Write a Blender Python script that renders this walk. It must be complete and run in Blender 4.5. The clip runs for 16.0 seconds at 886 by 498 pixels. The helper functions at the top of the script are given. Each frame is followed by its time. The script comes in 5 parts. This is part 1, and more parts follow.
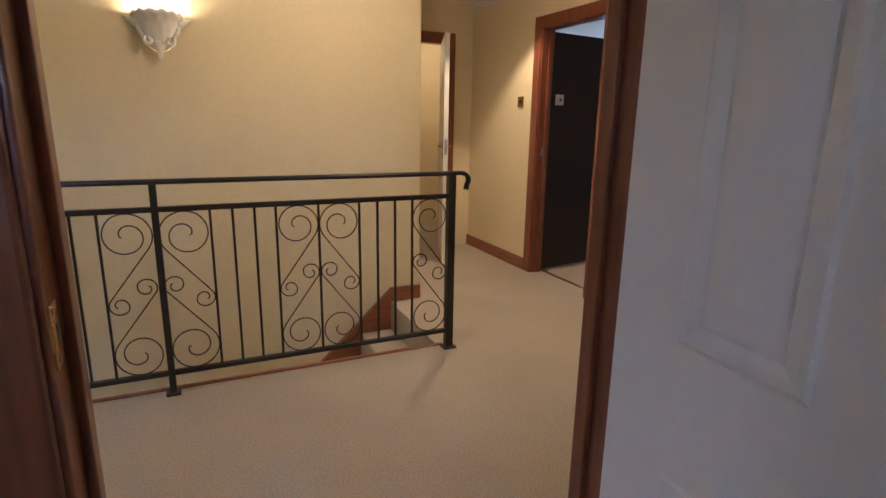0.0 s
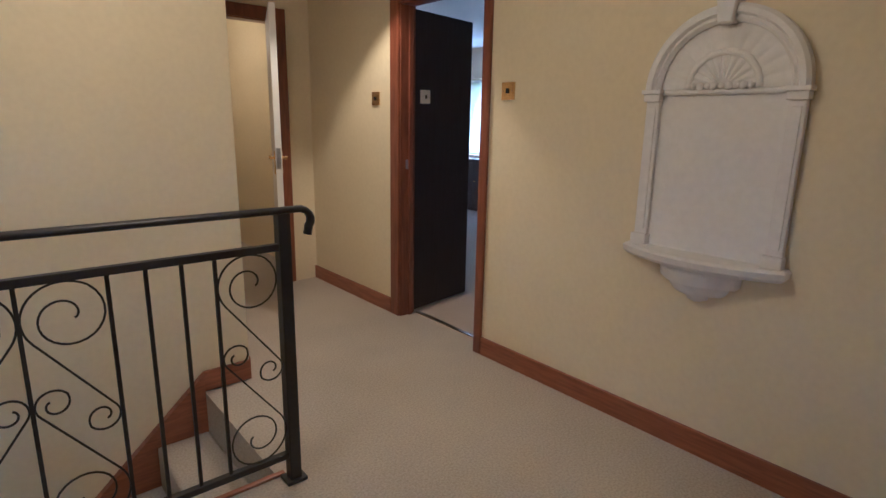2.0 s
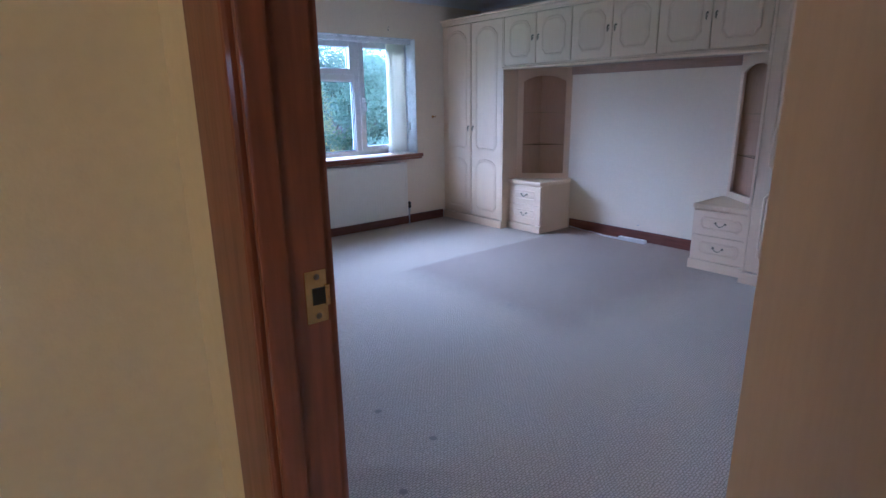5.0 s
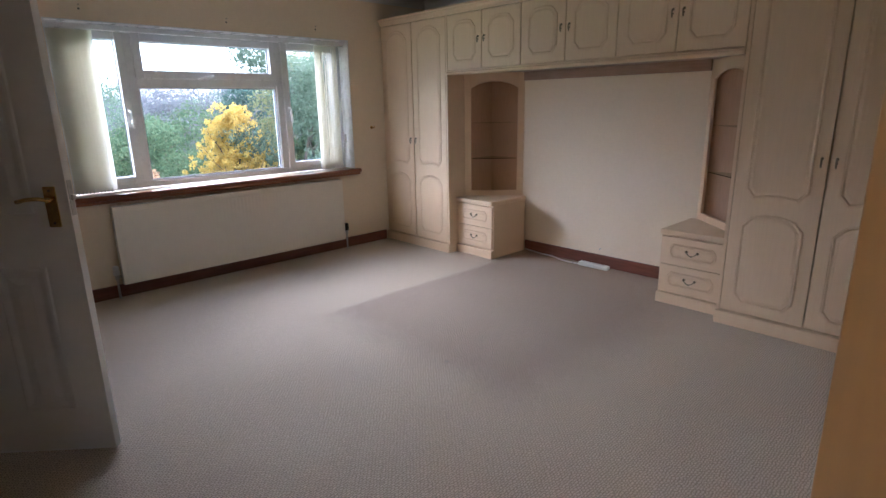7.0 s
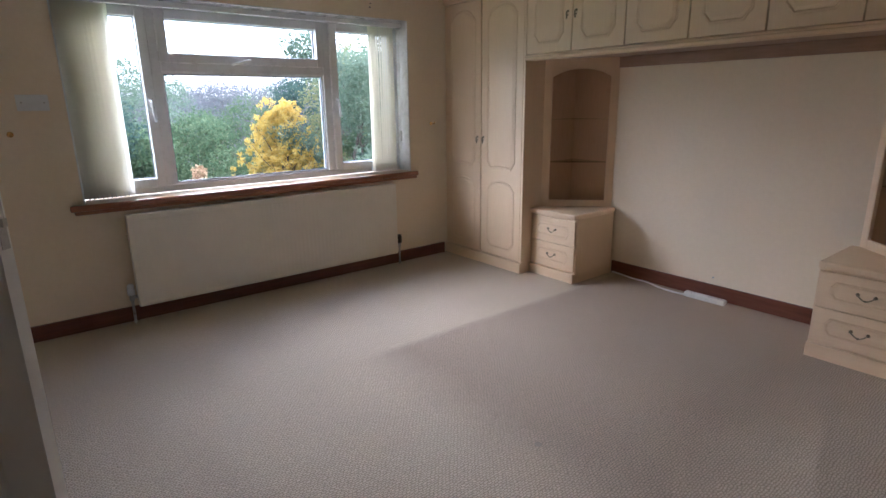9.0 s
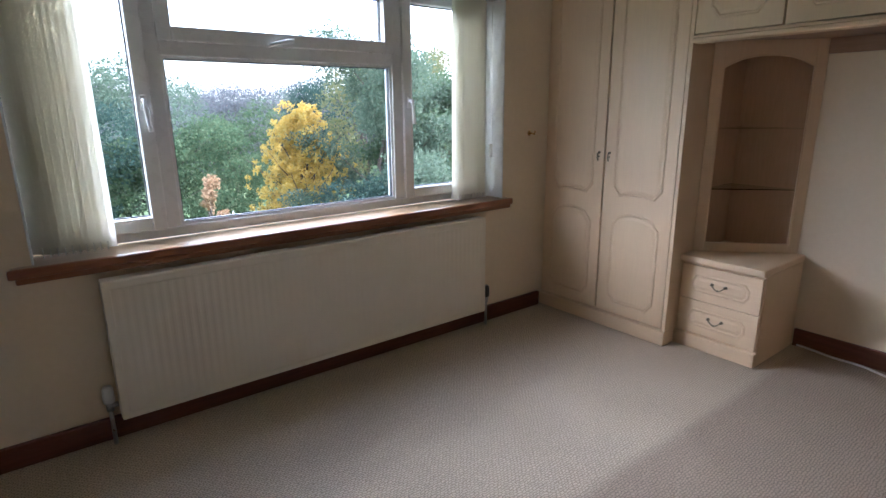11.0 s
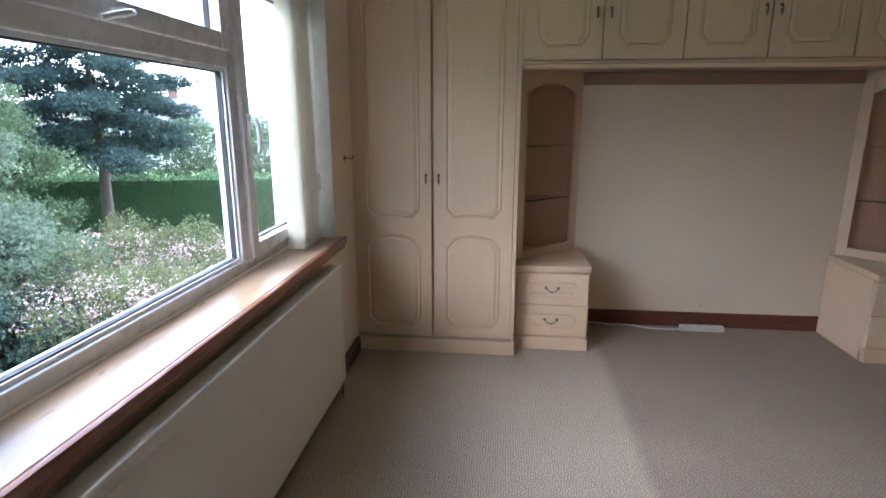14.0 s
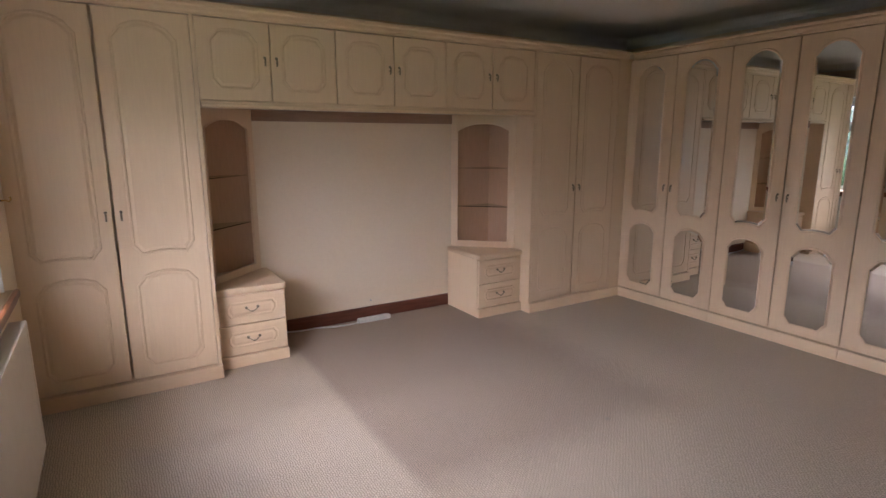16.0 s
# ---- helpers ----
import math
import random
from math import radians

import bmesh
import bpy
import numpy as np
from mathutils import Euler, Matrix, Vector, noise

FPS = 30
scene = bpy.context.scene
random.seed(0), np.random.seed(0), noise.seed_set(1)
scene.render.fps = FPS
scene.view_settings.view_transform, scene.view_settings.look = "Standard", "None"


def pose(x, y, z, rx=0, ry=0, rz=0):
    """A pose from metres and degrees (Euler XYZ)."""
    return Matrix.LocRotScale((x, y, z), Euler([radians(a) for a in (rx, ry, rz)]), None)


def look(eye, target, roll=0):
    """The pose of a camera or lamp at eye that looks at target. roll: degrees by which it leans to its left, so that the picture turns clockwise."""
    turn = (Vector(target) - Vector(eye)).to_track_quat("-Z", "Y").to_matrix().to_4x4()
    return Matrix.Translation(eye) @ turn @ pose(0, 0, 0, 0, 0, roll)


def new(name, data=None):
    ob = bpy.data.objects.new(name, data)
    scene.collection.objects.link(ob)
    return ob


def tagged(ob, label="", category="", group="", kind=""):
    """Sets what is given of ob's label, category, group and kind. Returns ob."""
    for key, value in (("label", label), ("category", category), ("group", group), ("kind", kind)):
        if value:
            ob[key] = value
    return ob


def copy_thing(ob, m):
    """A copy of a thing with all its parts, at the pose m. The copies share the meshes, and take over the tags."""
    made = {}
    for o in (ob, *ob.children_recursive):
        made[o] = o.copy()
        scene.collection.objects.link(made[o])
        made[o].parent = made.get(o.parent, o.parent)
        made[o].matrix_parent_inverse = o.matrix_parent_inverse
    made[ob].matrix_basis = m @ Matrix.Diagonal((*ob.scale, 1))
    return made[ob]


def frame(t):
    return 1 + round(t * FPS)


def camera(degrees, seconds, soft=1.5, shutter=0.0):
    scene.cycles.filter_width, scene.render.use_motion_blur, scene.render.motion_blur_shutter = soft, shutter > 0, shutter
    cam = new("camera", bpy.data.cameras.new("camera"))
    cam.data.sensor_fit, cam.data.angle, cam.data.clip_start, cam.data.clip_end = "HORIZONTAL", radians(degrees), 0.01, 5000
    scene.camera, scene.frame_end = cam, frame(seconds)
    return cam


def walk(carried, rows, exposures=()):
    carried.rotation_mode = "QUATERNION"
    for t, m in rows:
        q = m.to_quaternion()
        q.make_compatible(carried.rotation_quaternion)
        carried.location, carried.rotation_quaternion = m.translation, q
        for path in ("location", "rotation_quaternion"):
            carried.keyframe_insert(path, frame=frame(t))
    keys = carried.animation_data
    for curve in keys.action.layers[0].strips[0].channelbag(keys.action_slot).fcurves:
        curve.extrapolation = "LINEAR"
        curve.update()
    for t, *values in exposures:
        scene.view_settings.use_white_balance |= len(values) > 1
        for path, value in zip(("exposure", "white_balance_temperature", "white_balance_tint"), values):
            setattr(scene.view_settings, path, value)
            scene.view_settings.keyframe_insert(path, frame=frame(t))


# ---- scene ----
cam = camera(78.1, 16.0)
PATH = [
    (0, (0.038, -0.006, 1.299), (0.853, 1.76, 0.832), 1.0),
    (0.5, (0.138, 0.26, 1.302), (0.942, 2.03, 0.835), 1.1),
    (1, (0.322, 0.553, 1.314), (1.160, 2.308, 0.849), 1.0),
    (1.5, (0.427, 0.74, 1.286), (1.381, 2.435, 0.823), 1.0),
    (2, (0.563, 0.965, 1.304), (1.829, 2.445, 0.85), 1.1),
    (2.5, (0.691, 1.098, 1.279), (2.365, 2.1, 0.841), 0.5),
    (3, (0.955, 1.18, 1.281), (2.832, 1.727, 0.869), -0.2),
    (3.5, (1.181, 1.269, 1.338), (3.116, 1.275, 0.831), -0.4),
    (4, (1.333, 1.253, 1.34), (3.185, 0.697, 0.829), -0.3),
    (4.5, (1.577, 1.088, 1.329), (3.232, 0.094, 0.806), -0.1),
    (5, (1.711, 0.973, 1.310), (3.193, -0.265, 0.791), -0.8),
    (7.5, (2.123, 0.223, 1.371), (3.53, -1.103, 0.859), -1.0),
    (8, (2.219, 0.144, 1.326), (3.66, -1.148, 0.82), -0.9),
    (8.5, (2.506, -0.001, 1.336), (3.987, -1.243, 0.818), -0.9),
    (9, (2.788, -0.075, 1.322), (4.301, -1.276, 0.806), -0.7),
    (9.5, (3.148, -0.199, 1.337), (4.706, -1.343, 0.824), -0.7),
    (12, (4.667, -0.447, 1.282), (6.115, -1.75, 0.829), -0.0),
    (12.5, (4.906, -0.445, 1.271), (6.137, -1.954, 0.816), 0.1),
    (13, (5.259, -0.374, 1.333), (6.174, -2.088, 0.863), 0.1),
    (13.5, (5.536, -0.236, 1.347), (6.136, -2.086, 0.881), -0.0),
    (14, (5.759, -0.122, 1.359), (5.965, -2.056, 0.893), -0.0),
    (14.5, (5.944, -0.083, 1.368), (5.728, -2.017, 0.908), -0.1),
    (15, (6.088, 0.043, 1.397), (5.51, -1.818, 0.949), 0.0),
    (15.5, (6.126, 0.167, 1.446), (5.296, -1.6, 1.013), 0.1),
    (16, (6.14, 0.244, 1.427), (5.122, -1.432, 1.036), -0.1),
]
walk(
    cam,
    [(t, look(eye, target, roll)) for t, eye, target, roll in PATH],
    exposures=[(0.0, 1.76, 4350, 18), (0.6, 1.74, 4150, 18), (1.0, 1.68, 4050, 17), (2.0, 1.52, 3850, 17), (2.5, 1.6, 3750, 17), (3.5, 1.52, 3700, 16), (4.3, 1.55, 3880, 16), (5.2, 1.55, 3900, 17), (7.3, 1.4, 5080, 16), (8.5, 1.3, 5130, 16), (9.7, 1.15, 5080, 15), (12.0, 0.95, 5020, 12), (13.5, 0.95, 4970, 12), (14.5, 1.03, 5030, 14), (15.2, 1.18, 5230, 17), (16.0, 1.34, 5550, 23)],
)

# ---- light ----
world = bpy.data.worlds.new("overcast_sky")
scene.world = world
world.use_nodes = True
wn, wl = world.node_tree.nodes, world.node_tree.links
sky = wn.new("ShaderNodeTexSky")
sky.sky_type, sky.sun_disc = "NISHITA", False
sky.sun_elevation, sky.sun_rotation = radians(47), radians(206)
sky.air_density, sky.dust_density, sky.ozone_density = 1.4, 4.0, 1.0
pale = wn.new("ShaderNodeHueSaturation")
pale.inputs["Saturation"].default_value, pale.inputs["Value"].default_value = 0.36, 5.2
wl.new(sky.outputs[0], pale.inputs["Color"])
wl.new(pale.outputs[0], wn["Background"].inputs[0])
wn["Background"].inputs[1].default_value = 0.15

sun_data = bpy.data.lights.new("sun", "SUN")
sun_data.energy, sun_data.angle, sun_data.color = 1.5, radians(40), (1.0, 0.97, 0.92)
sun = new("sun", sun_data)
sun.matrix_world = look((-12, -25, 30), (0, 0, 0))

WARM = (1.0, 0.60, 0.23)


def bulb(name, x, y, z, watts, size=0.05, colour=WARM):
    d = bpy.data.lights.new(name, "POINT")
    d.energy, d.shadow_soft_size, d.color = watts, size, colour
    ob = new(name, d)
    ob.location = (x, y, z)
    return ob


def downlight(name, x, y, z, watts, cone=95, blend=0.35):
    d = bpy.data.lights.new(name, "SPOT")
    d.energy, d.shadow_soft_size, d.color, d.spot_size, d.spot_blend = watts, 0.03, WARM, radians(cone), blend
    ob = new(name, d)
    ob.location = (x, y, z)
    return ob


bulb("sconce_bulb", -0.062, 3.51, 1.80, 3.6, 0.03)
bulb("landing_ceiling_bulb", 0.9, 2.45, 2.15, 8.6, 0.09)
downlight("corridor_downlight", 2.2, 3.75, 2.375, 22)
bulb("far_room_bulb", 1.9, 6.2, 2.0, 3.4, 0.08)


def daylight(name, at, target, width, height, watts, colour=(1.0, 0.92, 0.80)):
    """The bright sky just above a window, as one broad lamp that shines in through it."""
    d = bpy.data.lights.new(name, "AREA")
    d.shape, d.size, d.size_y, d.energy, d.color = "RECTANGLE", width, height, watts, colour
    ob = new(name, d)
    ob.matrix_world = look(at, target)
    return ob


daylight("window_skylight", (11.0, 0.8, 4.4), (5.0, -2.2, 0.9), 12.0, 3.4, 650)
daylight("side_window_skylight", (6.72, 6.9, 1.4), (2.0, 6.0, 1.0), 1.9, 1.0, 12, (0.85, 0.93, 1.0))


# ---- materials ----
def mat(name, colour, other=None, scale=6.0, rough=0.5, metal=0.0, bump=0.0, bscale=120.0, stretch=(1, 1, 1), coat=0.0, blotch=0.08, spec=0.5):
    """A surface with fine grain (other mixed in along stretch), wide blotches and a fine relief."""
    m = bpy.data.materials.new(name)
    m.use_nodes = True
    n, l = m.node_tree.nodes, m.node_tree.links
    b = n["Principled BSDF"]
    tc, mp = n.new("ShaderNodeTexCoord"), n.new("ShaderNodeMapping")
    mp.inputs["Scale"].default_value = stretch
    l.new(tc.outputs["Object"], mp.inputs[0])
    grain = n.new("ShaderNodeTexNoise")
    grain.inputs["Scale"].default_value, grain.inputs["Detail"].default_value = scale, 6
    l.new(mp.outputs[0], grain.inputs["Vector"])
    ramp = n.new("ShaderNodeValToRGB")
    ramp.color_ramp.elements[0].position, ramp.color_ramp.elements[1].position = 0.35, 0.68
    ramp.color_ramp.elements[0].color = (*colour, 1)
    ramp.color_ramp.elements[1].color = (*(other or [c * 0.88 for c in colour]), 1)
    l.new(grain.outputs[0], ramp.inputs[0])
    wide = n.new("ShaderNodeTexNoise")
    wide.inputs["Scale"].default_value, wide.inputs["Detail"].default_value = 1.7, 3
    l.new(tc.outputs["Object"], wide.inputs["Vector"])
    spread = n.new("ShaderNodeMapRange")
    spread.inputs["To Min"].default_value, spread.inputs["To Max"].default_value = 1 - blotch, 1 + blotch
    l.new(wide.outputs[0], spread.inputs[0])
    mul = n.new("ShaderNodeMix")
    mul.data_type, mul.blend_type = "RGBA", "MULTIPLY"
    mul.inputs[0].default_value = 1
    l.new(ramp.outputs[0], mul.inputs[6])
    l.new(spread.outputs[0], mul.inputs[7])
    l.new(mul.outputs[2], b.inputs["Base Color"])
    rr = n.new("ShaderNodeMapRange")
    rr.inputs["To Min"].default_value, rr.inputs["To Max"].default_value = max(0.02, rough - 0.07), min(1, rough + 0.07)
    l.new(grain.outputs[0], rr.inputs[0])
    l.new(rr.outputs[0], b.inputs["Roughness"])
    b.inputs["Metallic"].default_value = metal
    b.inputs["Coat Weight"].default_value = coat
    b.inputs["Specular IOR Level"].default_value = spec
    if bump:
        fine, bp = n.new("ShaderNodeTexNoise"), n.new("ShaderNodeBump")
        fine.inputs["Scale"].default_value, fine.inputs["Detail"].default_value = bscale, 4
        l.new(mp.outputs[0], fine.inputs["Vector"])
        bp.inputs["Strength"].default_value, bp.inputs["Distance"].default_value = bump, 0.004
        l.new(fine.outputs[0], bp.inputs["Height"])
        l.new(bp.outputs[0], b.inputs["Normal"])
    return m


def loop_carpet(name, colour, faded, loop, seam=False):
    """Loop pile in staggered rows; where a bed stood the pile has kept a darker tone."""
    m = mat(name, colour, [c * 0.8 for c in colour], scale=90, rough=0.95, blotch=0.06, spec=0.15)
    n, l = m.node_tree.nodes, m.node_tree.links
    b = n["Principled BSDF"]
    tc = n.new("ShaderNodeTexCoord")
    warp = n.new("ShaderNodeTexNoise")
    warp.inputs["Scale"].default_value = 30
    l.new(tc.outputs["Object"], warp.inputs["Vector"])
    off = n.new("ShaderNodeVectorMath")
    off.operation = "SCALE"
    off.inputs["Scale"].default_value = loop * 1.9
    l.new(warp.outputs["Color"], off.inputs[0])
    add = n.new("ShaderNodeVectorMath")
    l.new(tc.outputs["Object"], add.inputs[0])
    l.new(off.outputs[0], add.inputs[1])
    brick = n.new("ShaderNodeTexBrick")
    brick.inputs["Scale"].default_value = 1.0
    brick.inputs["Brick Width"].default_value, brick.inputs["Row Height"].default_value = loop * 1.7, loop
    brick.inputs["Mortar Size"].default_value, brick.inputs["Mortar Smooth"].default_value = loop * 0.3, 1.0
    brick.inputs["Color1"].default_value, brick.inputs["Color2"].default_value, brick.inputs["Mortar"].default_value = (1, 1, 1, 1), (0.8, 0.8, 0.8, 1), (0, 0, 0, 1)
    turn = n.new("ShaderNodeMapping")
    turn.inputs["Rotation"].default_value = (0, 0, radians(90))
    l.new(add.outputs[0], turn.inputs[0])
    l.new(turn.outputs[0], brick.inputs["Vector"])
    fuzz = n.new("ShaderNodeTexNoise")
    fuzz.inputs["Scale"].default_value, fuzz.inputs["Detail"].default_value = 260, 3
    l.new(tc.outputs["Object"], fuzz.inputs["Vector"])
    hsum = n.new("ShaderNodeMath")
    hsum.operation = "MULTIPLY_ADD"
    hsum.inputs[1].default_value = 0.5
    l.new(fuzz.outputs[0], hsum.inputs[0])
    l.new(brick.outputs["Color"], hsum.inputs[2])
    bp = n.new("ShaderNodeBump")
    bp.inputs["Strength"].default_value, bp.inputs["Distance"].default_value = 0.32, 0.004
    l.new(hsum.outputs[0], bp.inputs["Height"])
    l.new(bp.outputs[0], b.inputs["Normal"])
    tone = n.new("ShaderNodeMapRange")
    tone.inputs["To Min"].default_value, tone.inputs["To Max"].default_value = 0.64, 1.14
    l.new(brick.outputs["Color"], tone.inputs[0])
    base = b.inputs["Base Color"].links[0].from_socket
    if seam:
        sep = n.new("ShaderNodeSeparateXYZ")
        blur = n.new("ShaderNodeTexNoise")
        blur.inputs["Scale"].default_value = 3.0
        l.new(tc.outputs["Object"], blur.inputs["Vector"])
        l.new(tc.outputs["Object"], sep.inputs[0])

        def edge(src, lo, hi, wob):
            j = n.new("ShaderNodeMath")
            j.operation = "MULTIPLY_ADD"
            j.inputs[1].default_value = wob
            l.new(blur.outputs[0], j.inputs[0])
            l.new(src, j.inputs[2])
            r = n.new("ShaderNodeMapRange")
            r.interpolation_type = "SMOOTHSTEP"
            r.inputs["From Min"].default_value, r.inputs["From Max"].default_value = lo, hi
            l.new(j.outputs[0], r.inputs[0])
            return r.outputs[0]

        def times(a, c):
            k = n.new("ShaderNodeMath")
            k.operation = "MULTIPLY"
            l.new(a, k.inputs[0])
            l.new(c, k.inputs[1])
            return k.outputs[0]

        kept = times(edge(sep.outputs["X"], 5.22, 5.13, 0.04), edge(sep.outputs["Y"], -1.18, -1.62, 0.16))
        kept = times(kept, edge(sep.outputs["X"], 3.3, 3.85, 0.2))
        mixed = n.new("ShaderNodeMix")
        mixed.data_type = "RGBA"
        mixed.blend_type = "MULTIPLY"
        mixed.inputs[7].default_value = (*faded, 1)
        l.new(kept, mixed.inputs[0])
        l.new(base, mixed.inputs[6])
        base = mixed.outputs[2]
    mul = n.new("ShaderNodeMix")
    mul.data_type, mul.blend_type = "RGBA", "MULTIPLY"
    mul.inputs[0].default_value = 1
    l.new(base, mul.inputs[6])
    l.new(tone.outputs[0], mul.inputs[7])
    l.new(mul.outputs[2], b.inputs["Base Color"])
    return m


def thin_sheet(m, colour, share):
    """Lets part of the light through a leaf or a cloth, in its own colour."""
    n, l = m.node_tree.nodes, m.node_tree.links
    tr, mx = n.new("ShaderNodeBsdfTranslucent"), n.new("ShaderNodeMixShader")
    l.new(colour, tr.inputs["Color"])
    mx.inputs[0].default_value = share
    l.new(n["Principled BSDF"].outputs[0], mx.inputs[1])
    l.new(tr.outputs[0], mx.inputs[2])
    l.new(mx.outputs[0], n["Material Output"].inputs[0])


def leafy(name, a, c, d, rough=0.85):
    m = bpy.data.materials.new(name)
    m.use_nodes = True
    n, l = m.node_tree.nodes, m.node_tree.links
    b = n["Principled BSDF"]
    g, ramp = n.new("ShaderNodeNewGeometry"), n.new("ShaderNodeValToRGB")
    ramp.color_ramp.elements[0].color, ramp.color_ramp.elements[1].color = (*a, 1), (*d, 1)
    ramp.color_ramp.elements.new(0.5).color = (*c, 1)
    l.new(g.outputs["Random Per Island"], ramp.inputs[0])
    l.new(ramp.outputs[0], b.inputs["Base Color"])
    b.inputs["Roughness"].default_value = rough
    b.inputs["Specular IOR Level"].default_value = 0.12
    thin_sheet(m, ramp.outputs[0], 0.5)
    return m


def plain_glass(name, tint=(1, 1, 1)):
    m = bpy.data.materials.new(name)
    m.use_nodes = True
    b = m.node_tree.nodes["Principled BSDF"]
    b.inputs["Base Color"].default_value = (*tint, 1)
    b.inputs["Transmission Weight"].default_value, b.inputs["Roughness"].default_value, b.inputs["IOR"].default_value = 1, 0.0, 1.1
    return m


M_WALL = mat("cream_wall_paint", (0.80, 0.705, 0.455), (0.77, 0.675, 0.43), scale=40, rough=0.75, bump=0.12, bscale=160, blotch=0.03)
M_BEDWALL = mat("pale_cream_wall_paint", (0.83, 0.695, 0.515), (0.81, 0.675, 0.495), scale=40, rough=0.75, bump=0.1, bscale=160, blotch=0.03)
M_CEIL = mat("white_ceiling_paint", (0.80, 0.78, 0.73), (0.77, 0.75, 0.70), scale=30, rough=0.85, bump=0.25, bscale=60, blotch=0.03)
M_WOOD = mat("varnished_red_brown_wood", (0.25, 0.08, 0.03), (0.16, 0.05, 0.02), scale=9, rough=0.33, bump=0.06, bscale=40, stretch=(6, 6, 0.6), coat=0.25)
M_WOODH = mat("varnished_red_brown_wood_lengthwise", (0.31, 0.11, 0.04), (0.21, 0.07, 0.027), scale=9, rough=0.33, bump=0.06, bscale=40, stretch=(0.7, 0.7, 8), coat=0.25)
M_SKIRT = mat("dark_mahogany_skirting", (0.17, 0.055, 0.03), (0.12, 0.035, 0.02), scale=8, rough=0.38, bump=0.05, bscale=40, stretch=(0.7, 0.7, 8), coat=0.2)
M_DARKDOOR = mat("very_dark_stained_door", (0.018, 0.010, 0.010), (0.012, 0.007, 0.007), scale=7, rough=0.45, stretch=(6, 6, 0.5), bump=0.04, bscale=50)
M_WHITE = mat("white_gloss_paint", (0.80, 0.78, 0.74), (0.78, 0.76, 0.72), scale=20, rough=0.35, blotch=0.02)
M_PLASTER = mat("white_plaster", (0.85, 0.83, 0.80), (0.81, 0.79, 0.76), scale=35, rough=0.7, bump=0.15, bscale=90, blotch=0.03)
M_UPVC = mat("white_upvc", (0.82, 0.83, 0.84), (0.80, 0.81, 0.82), scale=15, rough=0.28, blotch=0.02)
M_GASKET = mat("black_rubber_gasket", (0.03, 0.03, 0.035), rough=0.6)
M_RAD = mat("white_radiator_enamel", (0.86, 0.79, 0.67), (0.84, 0.77, 0.65), scale=12, rough=0.35, blotch=0.02)
M_IRON = mat("black_painted_iron", (0.012, 0.010, 0.010), (0.02, 0.017, 0.015), scale=60, rough=0.42, bump=0.1, bscale=200)
M_BRASS = mat("polished_brass", (0.72, 0.50, 0.20), (0.60, 0.40, 0.15), scale=30, rough=0.25, metal=1)
M_ANTIQUE = mat("antique_brass", (0.38, 0.31, 0.23), (0.20, 0.16, 0.11), scale=80, rough=0.38, metal=1)
M_CHROME = mat("dull_chrome", (0.55, 0.54, 0.52), (0.42, 0.41, 0.40), scale=40, rough=0.3, metal=1)
M_CREAM = mat("limed_cream_oak_foil", (0.80, 0.605, 0.40), (0.775, 0.58, 0.38), scale=14, rough=0.42, bump=0.02, bscale=60, stretch=(7, 7, 0.45), blotch=0.04)
M_CREAMH = mat("limed_cream_oak_foil_lengthwise", (0.80, 0.605, 0.40), (0.775, 0.58, 0.38), scale=14, rough=0.42, bump=0.02, bscale=60, stretch=(0.5, 0.5, 7), blotch=0.04)
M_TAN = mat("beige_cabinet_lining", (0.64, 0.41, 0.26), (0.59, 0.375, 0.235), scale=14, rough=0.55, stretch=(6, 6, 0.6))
# Brown-tan foil, darkened to hold the shade under the bridging cupboards.
M_SHADED_RAIL = mat("shaded_brown_rail_foil", (0.44, 0.28, 0.19), (0.38, 0.24, 0.16), scale=14, rough=0.5, stretch=(0.6, 6, 6))
# Paler than the red-brown nosing: the sky's reflection is put into the colour.
M_SILL = mat("sky_paled_varnished_sill_wood", (0.43, 0.30, 0.18), (0.36, 0.25, 0.145), scale=10, rough=0.3, stretch=(5, 0.6, 5), coat=0.15)
M_BLIND = mat("cream_blind_fabric", (0.78, 0.75, 0.66), (0.72, 0.69, 0.60), scale=150, rough=0.85, bump=0.15, bscale=500)
tn, tl = M_BLIND.node_tree.nodes, M_BLIND.node_tree.links
thin_cloth, blend_cloth = tn.new("ShaderNodeBsdfTranslucent"), tn.new("ShaderNodeMixShader")
thin_cloth.inputs[0].default_value = (0.93, 0.91, 0.84, 1)
blend_cloth.inputs[0].default_value = 0.62
tl.new(tn["Principled BSDF"].outputs[0], blend_cloth.inputs[1])
tl.new(thin_cloth.outputs[0], blend_cloth.inputs[2])
tl.new(blend_cloth.outputs[0], tn["Material Output"].inputs[0])
M_PLASTIC = mat("white_plastic", (0.80, 0.79, 0.76), rough=0.4, scale=10, blotch=0.02)
M_IVORY = mat("ivory_plastic", (0.74, 0.70, 0.58), rough=0.4, scale=10, blotch=0.02)
M_BLACK = mat("black_plastic", (0.02, 0.02, 0.02), rough=0.45)
M_DESK = mat("dark_stained_furniture_wood", (0.05, 0.025, 0.018), (0.035, 0.018, 0.012), scale=8, rough=0.4, stretch=(0.6, 6, 6))
M_TWIST = mat("cut_pile_landing_carpet", (0.55, 0.49, 0.39), (0.42, 0.37, 0.29), scale=110, rough=0.97, bump=0.9, bscale=240, blotch=0.16, spec=0.1)
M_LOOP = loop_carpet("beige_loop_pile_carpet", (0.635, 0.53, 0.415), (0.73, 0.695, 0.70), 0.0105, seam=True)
M_GLASS = plain_glass("window_glass")
M_SHELFGLASS = plain_glass("clear_shelf_glass", (0.85, 0.95, 0.9))
